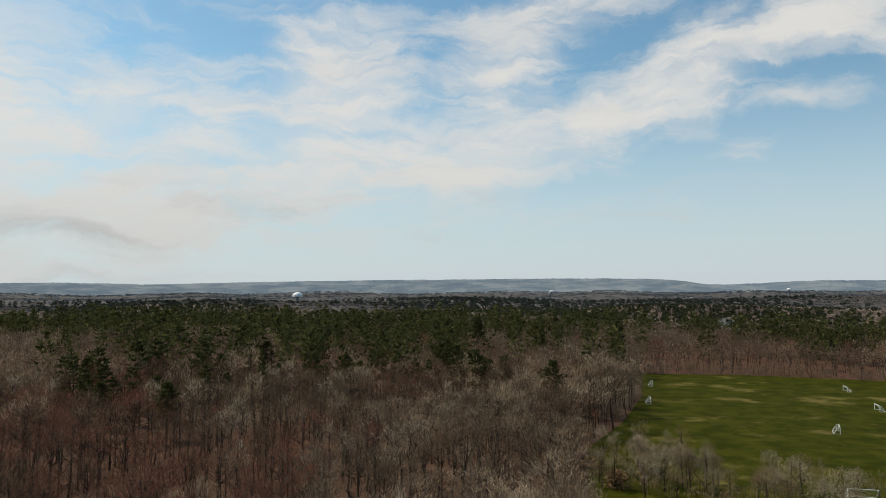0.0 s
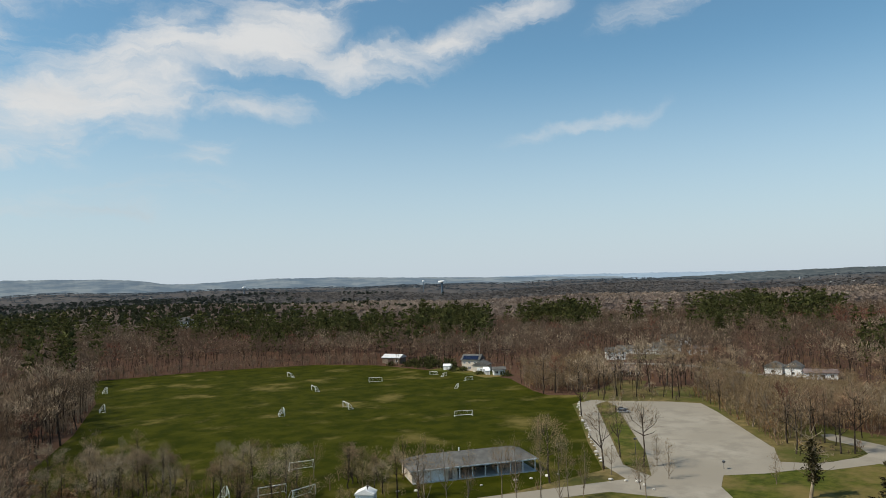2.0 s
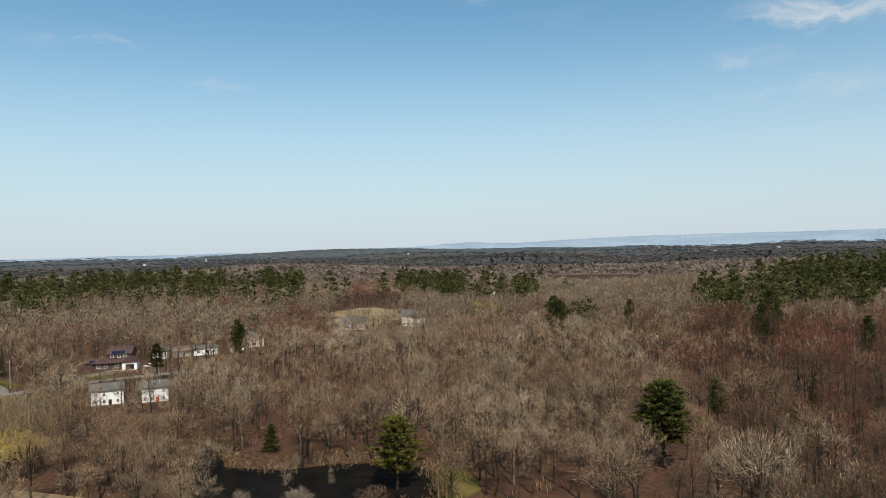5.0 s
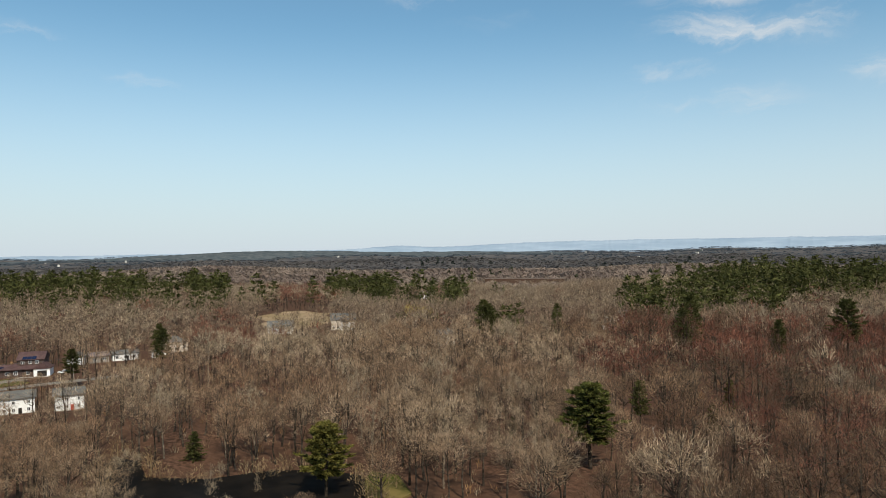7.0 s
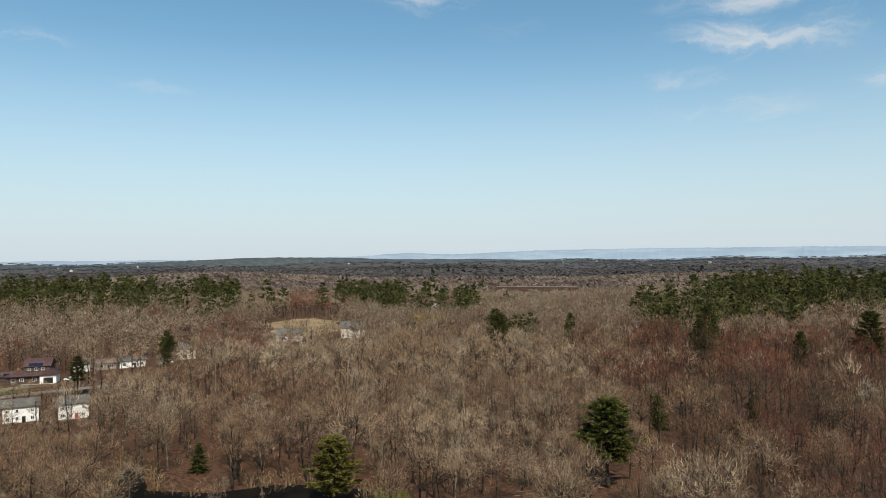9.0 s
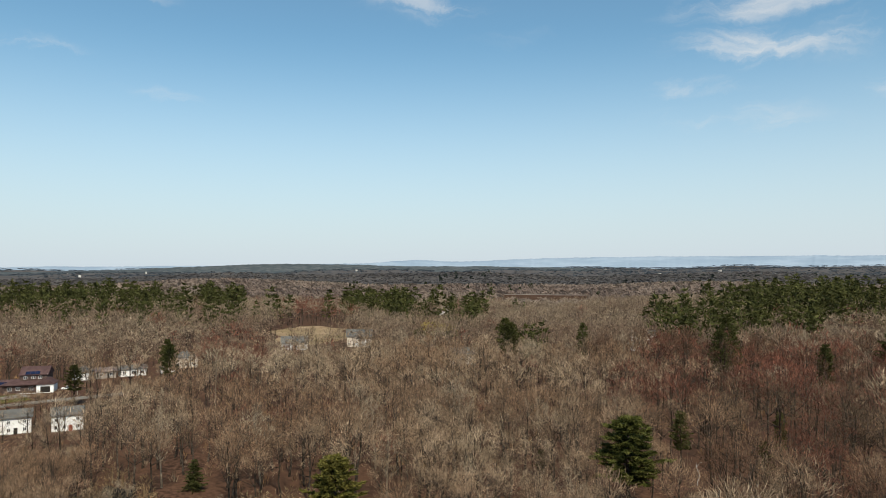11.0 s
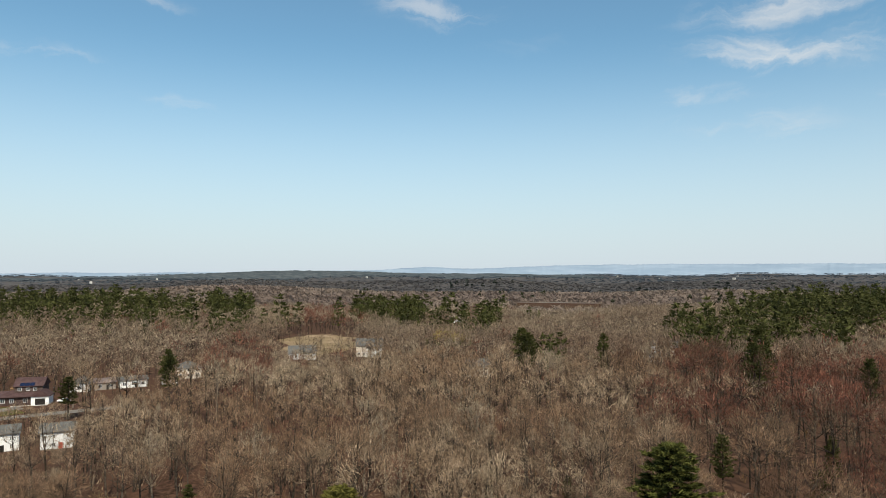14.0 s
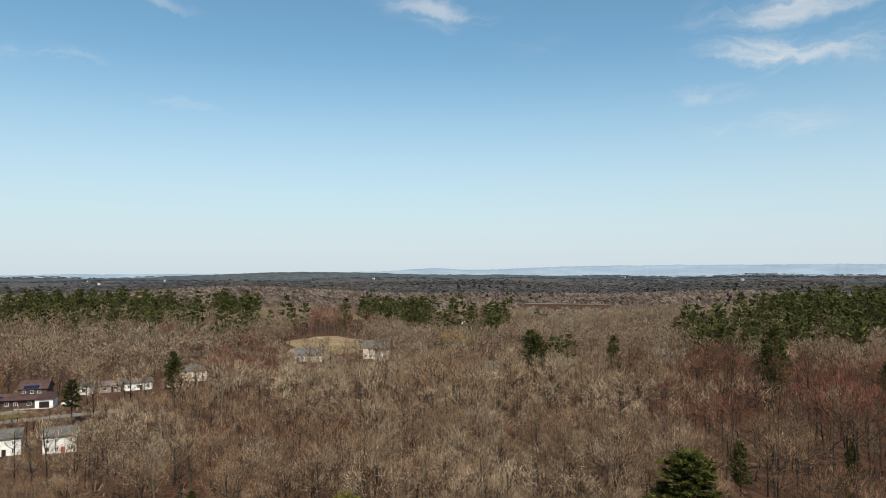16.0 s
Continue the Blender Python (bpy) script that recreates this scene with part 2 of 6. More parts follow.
M_ROOF_BROWN = material("brown_shingles", (0.13, 0.1, 0.09), (0.21, 0.165, 0.15), 0.85, 0.8, 0.2)
M_ROOF_TAN = material("tan_shingles", (0.3, 0.26, 0.22), (0.4, 0.35, 0.3), 0.85, 0.8, 0.2)
M_ROOF_PALE = material("pale_metal_roof", (0.5, 0.5, 0.5), (0.62, 0.62, 0.62), 0.5, 0.8)
M_ROOF_PURPLE = material("maroon_shingles", (0.07, 0.042, 0.04), (0.115, 0.072, 0.068), 0.85, 0.8, 0.2)
M_PANEL = material("solar_panel", (0.006, 0.01, 0.028), (0.012, 0.018, 0.05), 0.25, 2.0, spec=0.5)
M_GLASS = material("window_glass", (0.015, 0.018, 0.022), (0.03, 0.034, 0.04), 0.1, 1.0, spec=0.5)
M_DARK = material("dark_opening", (0.02, 0.018, 0.016), (0.04, 0.035, 0.03), 0.9, 0.8)
M_GOAL = material("white_goal_paint", (0.72, 0.72, 0.68), (0.82, 0.82, 0.78), 0.4, 1.0)
M_NET = material("goal_net", (0.6, 0.6, 0.57), (0.7, 0.7, 0.66), 0.8, 2.0)
M_STONE = material("pale_boulder", (0.36, 0.34, 0.3), (0.55, 0.52, 0.47), 0.9, 1.5, random_tone=0.25)
M_WOOD = material("weathered_wood", (0.13, 0.1, 0.075), (0.24, 0.19, 0.14), 0.9, 2.0)
M_POLE = material("pole_wood", (0.22, 0.19, 0.15), (0.34, 0.3, 0.25), 0.9, 2.0)
M_CONCRETE = material("pale_concrete", (0.45, 0.43, 0.4), (0.58, 0.56, 0.52), 0.9, 0.8)
M_METAL = material("painted_metal", (0.05, 0.05, 0.055), (0.08, 0.08, 0.085), 0.35, 1.5, spec=0.5)
M_CAR_DARK = material("dark_car_paint", (0.02, 0.022, 0.026), (0.03, 0.033, 0.038), 0.2, 1.0, spec=0.6)
M_CAR_SILVER = material("silver_car_paint", (0.38, 0.39, 0.4), (0.46, 0.47, 0.48), 0.25, 1.0, metal=0.4, spec=0.6)
M_RUBBER = material("tyre_rubber", (0.02, 0.02, 0.02), (0.035, 0.035, 0.035), 0.9, 4.0)
M_RED = material("red_paint", (0.35, 0.05, 0.03), (0.45, 0.08, 0.05), 0.6, 2.0)


def hill_material(name, low, high, scale):
    """Wooded ridges kilometres off, the blue haze of the air between put into their colour; stretched noise gives their
    fields and woods.
    """
    m = bpy.data.materials.new(name)
    m.use_nodes = True
    g = Graph(m.node_tree)
    shader = m.node_tree.nodes["Principled BSDF"]
    place = g.add("ShaderNodeMapping", Vector=g.add("ShaderNodeNewGeometry").outputs["Position"], Scale=(1, 1, 7)).outputs[0]
    colour = g.mixed(g.ramp(g.noise(place, scale, 6.0, 0.65), 0.38, 0.66), (*low, 1), (*high, 1))
    g.put(shader, "Base Color", colour)
    shader.inputs["Roughness"].default_value = 1.0
    shader.inputs["Specular IOR Level"].default_value = 0.0
    return m

# ---- land ----
def smooth(a, b, v):
    k = np.clip((np.asarray(v, float) - a) / (b - a), 0, 1)
    return k * k * (3 - 2 * k)


def dish(x, y, cx, cy, radius):
    """1 at the middle of a round hollow or rise, 0 past its radius."""
    return np.clip(1 - ((x - cx) ** 2 + (y - cy) ** 2) / radius ** 2, 0, None) ** 2


def land(x, y):
    """The height of the ground."""
    x, y = np.asarray(x, float), np.asarray(y, float)
    r = np.hypot(x, y)
    z = -4.8 * dish(x, y, 150, -85, 88) + 5.0 * dish(x, y, 560, -260, 260) + 6.0 * dish(x, y, -230, 470, 270)
    z = z + 3.0 * dish(x, y, 110, -300, 120) + 5.0 * dish(x, y, 480, 20, 140) + 11.0 * dish(x, y, 813, -248, 330) + 11.0 * dish(x, y, 239, -658, 300)
    roll = np.sin(x * 0.011 + 1.3) * np.sin(y * 0.009 + 0.4) * 4.0 + np.sin(x * 0.004 - y * 0.005) * 5.0
    z = z + roll * smooth(480, 900, r)
    swell = np.sin(x * 0.0075 + y * 0.003 + 0.6) + np.sin(y * 0.0068 - x * 0.002 + 2.0)
    z = z + 4.5 * swell * smooth(800, 1300, r)
    return z + 34.0 * smooth(1100, 4600, r)


def mesh_of(name, verts, faces, mat, shade_smooth=False):
    """A mesh from arrays; faces is an n x k array of vertex numbers."""
    data = bpy.data.meshes.new(name)
    verts, faces = np.asarray(verts, np.float32), np.asarray(faces, np.int32)
    data.vertices.add(len(verts))
    data.vertices.foreach_set("co", verts.ravel())
    k = faces.shape[1]
    data.loops.add(faces.size)
    data.loops.foreach_set("vertex_index", faces.ravel())
    data.polygons.add(len(faces))
    data.polygons.foreach_set("loop_start", np.arange(0, faces.size, k, dtype=np.int32))
    if shade_smooth:
        data.polygons.foreach_set("use_smooth", np.ones(len(faces), bool))
    data.update(calc_edges=True)
    data.materials.append(mat)
    return data


def part(name, bm, mat, parent=None, label=""):
    """Links a bmesh as one mesh object, under a thing or a part."""
    data = bpy.data.meshes.new(name)
    bm.normal_update()
    bm.to_mesh(data)
    bm.free()
    data.materials.append(mat)
    ob = new(name, data)
    if parent is not None:
        ob.parent = parent
    if label:
        ob["label"] = label
    return ob


def thing(name, m, label, category, group=""):
    ob = new(name)
    ob.matrix_world = m
    return tagged(ob, label, category, group)


def box(bm, x0, y0, z0, x1, y1, z1):
    made = bmesh.ops.create_cube(bm, size=1.0)["verts"]
    for v in made:
        v.co = Vector((x0 + (v.co.x + 0.5) * (x1 - x0), y0 + (v.co.y + 0.5) * (y1 - y0), z0 + (v.co.z + 0.5) * (z1 - z0)))
    return made


def boxed(*sizes):
    bm = bmesh.new()
    for s in sizes:
        box(bm, *s)
    return bm


def rod(bm, a, b, radius, sides=6, tip=None):
    """A round bar from a to b."""
    a, b = Vector(a), Vector(b)
    made = bmesh.ops.create_cone(bm, cap_ends=True, segments=sides, radius1=radius, radius2=radius if tip is None else tip, depth=(b - a).length)["verts"]
    turn = (b - a).to_track_quat("Z", "Y").to_matrix().to_4x4()
    m = Matrix.Translation((a + b) / 2) @ turn
    for v in made:
        v.co = m @ v.co


def slab(outline, top, depth=0.3):
    """A flat sheet with thickness, from its outline in plan."""
    bm = bmesh.new()
    face = bm.faces.new([bm.verts.new((x, y, top)) for x, y in outline])
    if face.normal.z < 0:
        face.normal_flip()
    bm.normal_update()
    if face.normal.z < 0:
        face.normal_flip()
    made = bmesh.ops.extrude_face_region(bm, geom=[face])
    for v in made["geom"]:
        if isinstance(v, bmesh.types.BMVert):
            v.co.z -= depth
    bmesh.ops.recalc_face_normals(bm, faces=bm.faces)
    return bm


def ribbon(line, width, lift=0.06, edge=0.4):
    """A strip along a line in plan that lies on the land."""
    pts = []
    for (x0, y0), (x1, y1) in zip(line, line[1:]):
        n = max(2, int(math.hypot(x1 - x0, y1 - y0) / 6))
        pts += [(x0 + (x1 - x0) * k / n, y0 + (y1 - y0) * k / n) for k in range(n)]
    pts.append(line[-1])
    p = np.array(pts, float)
    for _ in range(6):
        p[1:-1] = (p[:-2] + 2 * p[1:-1] + p[2:]) / 4
    d = np.gradient(p, axis=0)
    d /= np.linalg.norm(d, axis=1)[:, None]
    side = np.stack([-d[:, 1], d[:, 0]], 1) * width / 2
    bm = bmesh.new()
    rows = []
    for k in range(len(p)):
        row = []
        for s, drop in ((-1.03, -edge), (-1, 0), (0, 0.05), (1, 0), (1.03, -edge)):
            q = p[k] + side[k] * s
            row.append(bm.verts.new((q[0], q[1], float(land(q[0], q[1])) + lift + drop)))
        rows.append(row)
    for a, b in zip(rows, rows[1:]):
        for k in range(4):
            bm.faces.new((a[k], b[k], b[k + 1], a[k + 1]))
    bmesh.ops.recalc_face_normals(bm, faces=bm.faces)
    return bm


def build_ground():
    radii = np.concatenate([[0.01], np.geomspace(12, 300, 70), np.geomspace(306, 6500, 120)])
    n = 210
    a = np.linspace(0, 2 * np.pi, n, endpoint=False)
    x, y = np.outer(radii, np.sin(a)), np.outer(radii, np.cos(a))
    verts = np.stack([x, y, land(x, y)], -1).reshape(-1, 3)
    i, j = np.meshgrid(np.arange(len(radii) - 1), np.arange(n), indexing="ij")
    k = (j + 1) % n
    faces = np.stack([i * n + j, i * n + k, (i + 1) * n + k, (i + 1) * n + j], -1).reshape(-1, 4)
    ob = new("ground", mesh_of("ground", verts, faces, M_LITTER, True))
    tagged(ob, "woodland ground covered in dry brown leaf litter", "ground", kind="structure")


build_ground()

FIELD = [(25, 120), (34, 170), (44, 219), (66, 263), (92, 330), (112, 414), (141, 408), (169, 404), (201, 391), (232, 375), (251, 342),
         (254, 296), (259, 270), (256, 240), (234, 206), (229, 194), (236, 184), (236, 176), (218, 172), (194, 150), (169, 128), (148, 108), (118, 112), (80, 120)]
PARK = [(163, 84), (171, 77.5), (180, 73), (184, 67.6), (197.7, 61.2), (198.2, 44.5), (183.3, 23.9), (170.9, 8.8), (156, -3), (140, -10), (115, 0), (100, 40),
        (112, 85), (139, 68), (150, 80)]
LOT = [(151, 96), (170, 109.5), (224.5, 156.5), (232, 166), (245, 147), (249, 136), (237, 123.5), (199, 88.5), (192, 80), (180, 73), (171, 77.5), (163, 84), (154, 80), (143, 84)]
ACCESS = [(145, 99), (152, 110.5), (178, 134), (216, 167.5), (222, 171.5), (230, 172), (232, 166), (224.5, 164.8), (221.6, 163.6), (155.5, 107), (151, 96)]
ISLAND = [(155.8, 106.6), (222, 163), (224.2, 156.8), (170, 110), (158, 101)]
FRONT_ROAD = [(145, 99), (151, 96), (143, 84), (154, 80), (139, 66), (133, 70), (139, 84), (134, 96), (100, 112), (70, 122), (73, 128), (105, 117), (124, 108.5)]
LOOP = [(192, 80), (192.4, 84.7), (193, 72), (200, 67), (206.7, 66.5), (213.5, 71), (216.5, 79.5), (222, 84), (225.4, 82.4), (216, 58.7), (210, 43.8), (201.2, 23), (186.8, 9.6),
        (173, -3.4), (162.3, -12.9), (155.3, -24), (140, -35), (126, -30), (143.4, -8.3), (151.9, -4.1), (156, -3), (170.9, 8.8), (183.3, 23.9), (198.2, 44.5), (197.7, 61.2), (184.3, 67.6), (180, 73)]
STREET = [(330, 250), (352, 205), (345, 172), (318, 120), (292, 70), (272, 18), (286, -4), (287, -20), (293, -40), (297, -56), (300, -74), (296, -92), (293, -112)]
LANE = [(345, 172), (420, 190), (520, 260)]
POND = [(187, -69), (168, -60), (150, -52), (128, -48), (110, -60), (104, -82), (114, -96), (126, -102), (136, -99), (146, -90), (151, -77), (163, -68), (178, -72)]
GREEN = [(126, -104), (119, -106), (108, -100), (106, -90), (113, -92), (121, -98)]
SAND = [(424 + (54 + 7 * math.sin(k * 2.7)) * math.cos(k * 0.3142) * 0.827 + (26 + 6 * math.sin(k * 1.9)) * math.sin(k * 0.3142) * 0.562, -285 - (54 + 7 * math.sin(k * 2.7)) * math.cos(k * 0.3142) * 0.562 + (26 + 6 * math.sin(k * 1.9)) * math.sin(k * 0.3142) * 0.827) for k in range(20)]
# close thickets: along the car park, at the field's corner and before the street
THICKETS = [[(203, 88), (252, 134), (264, 152), (325, 115), (285, 55), (240, 66), (228, 84)], [(232, 206), (262, 240), (300, 228), (290, 192), (246, 188)], [(228, 58), (218, 30), (205, 8), (188, -6), (172, -16), (186, -40), (230, -40), (268, 10), (268, 50)],
            [(30, 200), (60, 262), (88, 330), (60, 330), (20, 262), (4, 200)]]

# ---- park, streets, water and far hills ----
def sheet(name, bm, mat, label, category):
    return tagged(part(name, bm, mat), label, category, kind="structure")


sheet("rough_grass", slab([(92, 124), (146, 112), (222, 180), (264, 186), (284, 160), (270, 128), (238, 92), (232, 70), (222, 40), (206, 12), (182, -10), (152, -24), (118, -6), (96, 40), (88, 92)], 0.025), M_ROUGH, "rough straw-coloured grass round the car park", "grass")
sheet("playing_field", slab(FIELD, 0.04), M_GRASS, "wide mown playing field with worn straw-coloured patches", "grass")
sheet("park_lawn", slab(PARK, 0.05), M_LAWN, "green park lawn beside the drive", "grass")
sheet("car_park", slab(LOT, 0.09), M_ASPHALT, "worn pale grey asphalt car park", "car park")
sheet("access_road", slab(ACCESS, 0.085), M_ASPHALT, "pale grey asphalt access road along the field", "road")
sheet("grass_island", slab(ISLAND, 0.2), M_LAWN, "grass strip with kerb between road and car park", "grass")
sheet("front_road", slab(FRONT_ROAD, 0.08), M_ASPHALT, "grey asphalt drive in front of the pavilion", "road")
sheet("park_drive", slab(LOOP, 0.075, 3.0), M_ASPHALT, "grey asphalt park drive curving through the trees", "road")
sheet("roadside_lawn", slab([(134, 95.5), (138.5, 84), (132.5, 70), (118, 78), (100, 96), (96, 112)], 0.045), M_LAWN, "roadside lawn below the drive", "grass")
sheet("street", ribbon(STREET, 6.0), M_ROAD, "pale asphalt street past the houses", "road")
sheet("pond", slab(POND, -2.9, 3.0), M_WATER, "dark still pond among bare trees", "water")
sheet("pond_bank", slab(GREEN, -2.2, 2.0), M_LAWN, "small mown green beside the pond", "grass")
def draped(outline, lift):
    """A sheet that lies on the land inside an outline."""
    bm = bmesh.new()
    cx, cy = np.mean(outline, axis=0)
    rings = []
    for f in (1.02, 1.0, 0.8, 0.6, 0.4, 0.2):
        rings.append([bm.verts.new((cx + (x - cx) * f, cy + (y - cy) * f, float(land(cx + (x - cx) * f, cy + (y - cy) * f)) + (lift if f <= 1 else -0.4))) for x, y in outline])
    n = len(outline)
    for a, b in zip(rings, rings[1:]):
        for k in range(n):
            bm.faces.new((a[k], a[(k + 1) % n], b[(k + 1) % n], b[k]))
    bm.faces.new(rings[-1])
    bmesh.ops.recalc_face_normals(bm, faces=bm.faces)
    return bm


sheet("dry_meadow", draped(SAND, 0.2), M_DRY, "straw-coloured dry meadow in the woods", "meadow")


def ridge(name, label, mat, distance, points, base=-40.0, depth=700.0, rough=1.0):
    """A far ridge: its crest over turns in degrees (turn, rise in degrees)."""
    rng = np.random.default_rng(len(points) * 7 + int(distance))
    t = np.arange(points[0][0], points[-1][0] + 0.01, 0.12)
    crest = np.interp(t, [p[0] for p in points], [p[1] for p in points])
    crest = np.convolve(np.pad(crest, 8, "edge"), np.ones(17) / 17, "valid")
    crest += rough * (np.convolve(rng.normal(0, 0.03, len(t) + 8), np.ones(9) / 3, "valid") * 0.35 + rng.normal(0, 0.008, len(t)))
    top = 48 + distance * np.tan(np.radians(crest))
    rows = []
    for k, (d, f) in enumerate(((-depth, 0.0), (-depth * 0.45, 0.45), (-depth * 0.2, 0.8), (0, 1.0), (depth * 0.5, 0.6))):
        q = distance + d
        wob = np.convolve(rng.normal(0, 12, len(t) + 24), np.ones(25) / 25, "valid") * (0.2 < f < 0.9)
        rows.append(np.stack([q * np.sin(np.radians(t)), q * np.cos(np.radians(t)), base + (top - base) * f + wob], 1))
    verts = np.vstack(rows)
    n = len(t)
    i, j = np.meshgrid(np.arange(len(rows) - 1), np.arange(n - 1), indexing="ij")
    faces = np.stack([i * n + j, i * n + j + 1, (i + 1) * n + j + 1, (i + 1) * n + j], -1).reshape(-1, 4)
    return tagged(new(name, mesh_of(name, verts, faces, mat, True)), label, "hills", kind="structure")


# each ridge has its share of haze mixed into the colour
M_HILL = hill_material("far_hill_haze_blue", (0.115, 0.15, 0.185), (0.2, 0.23, 0.245), 0.006)
M_HILL_PALE = hill_material("far_hill_haze_pale", (0.23, 0.3, 0.37), (0.29, 0.36, 0.43), 0.003)
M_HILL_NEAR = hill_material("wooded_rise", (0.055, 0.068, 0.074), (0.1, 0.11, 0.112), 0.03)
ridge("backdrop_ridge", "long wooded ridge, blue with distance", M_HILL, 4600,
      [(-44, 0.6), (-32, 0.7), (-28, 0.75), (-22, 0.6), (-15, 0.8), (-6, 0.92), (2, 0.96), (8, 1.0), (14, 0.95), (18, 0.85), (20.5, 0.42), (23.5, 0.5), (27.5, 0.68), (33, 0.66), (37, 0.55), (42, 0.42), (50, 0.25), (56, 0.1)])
ridge("backdrop_pale_ridge", "hills along the horizon, haze painted pale blue", M_HILL_PALE, 4800,
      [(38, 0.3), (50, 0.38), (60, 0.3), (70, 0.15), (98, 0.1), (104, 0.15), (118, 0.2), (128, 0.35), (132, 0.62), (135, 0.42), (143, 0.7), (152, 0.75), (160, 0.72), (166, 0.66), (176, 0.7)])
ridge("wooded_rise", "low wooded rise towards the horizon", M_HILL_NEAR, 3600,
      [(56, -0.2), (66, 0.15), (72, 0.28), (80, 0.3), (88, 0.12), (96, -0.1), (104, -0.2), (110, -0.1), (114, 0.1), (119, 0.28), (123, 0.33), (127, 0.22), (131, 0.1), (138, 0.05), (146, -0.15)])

# ---- trees ----
class Shape:
    """Gathers triangles."""

    def __init__(self):
        self.v, self.f, self.n = [], [], 0

    def put(self, verts, faces):
        self.v.append(np.asarray(verts, float))
        self.f.append(np.asarray(faces, int) + self.n)
        self.n += len(verts)

    def limb(self, a, b, ra, rb, sides):
        """A tapered branch from a to b; rb = 0 ends in a point."""
        d = b - a
        d = d / (np.linalg.norm(d) + 1e-9)
        u = np.cross(d, (0.3, 0.9, 0.1) if abs(d[2]) > 0.8 else (0, 0, 1))
        u /= np.linalg.norm(u)
        w = np.cross(d, u)
        t = np.arange(sides) * 2 * np.pi / sides
        ring = np.outer(np.cos(t), u) + np.outer(np.sin(t), w)
        k = np.arange(sides)
        j = (k + 1) % sides
        if rb <= 0:
            self.put(np.vstack([a + ring * ra, b]), np.stack([k, j, np.full(sides, sides)], 1))
        else:
            self.put(np.vstack([a + ring * ra, b + ring * rb]), np.vstack([np.stack([k, j, sides + j], 1), np.stack([k, sides + j, sides + k], 1)]))

    def slivers(self, a, b, width, rng):
        """Many fine twigs or needle sprays at once: one triangle each, from a to b."""
        a, b = np.asarray(a), np.asarray(b)
        side = np.cross(b - a, rng.normal(size=a.shape))
        side *= (width / 2 / (np.linalg.norm(side, axis=1) + 1e-9))[:, None] if np.ndim(width) else width / 2 / (np.linalg.norm(side, axis=1) + 1e-9)[:, None]
        n = len(a)
        self.put(np.stack([a - side, a + side, b], 1).reshape(-1, 3), np.arange(3 * n).reshape(n, 3))

    def arrays(self):
        return np.vstack(self.v), np.vstack(self.f)


def unit(v):
    return v / (np.linalg.norm(v, axis=-1, keepdims=True) + 1e-9)


def fan(shape, a, b, out, width, rng):
    """Fine twigs from a to b, each a sliver whose broad side looks out of the crown."""
    side = unit(np.cross(b - a, out + rng.normal(0, 0.45, a.shape))) * (np.asarray(width).reshape(-1, 1) / 2)
    n = len(a)
    shape.put(np.stack([a - side, a + side, b], 1).reshape(-1, 3), np.arange(3 * n).reshape(n, 3))


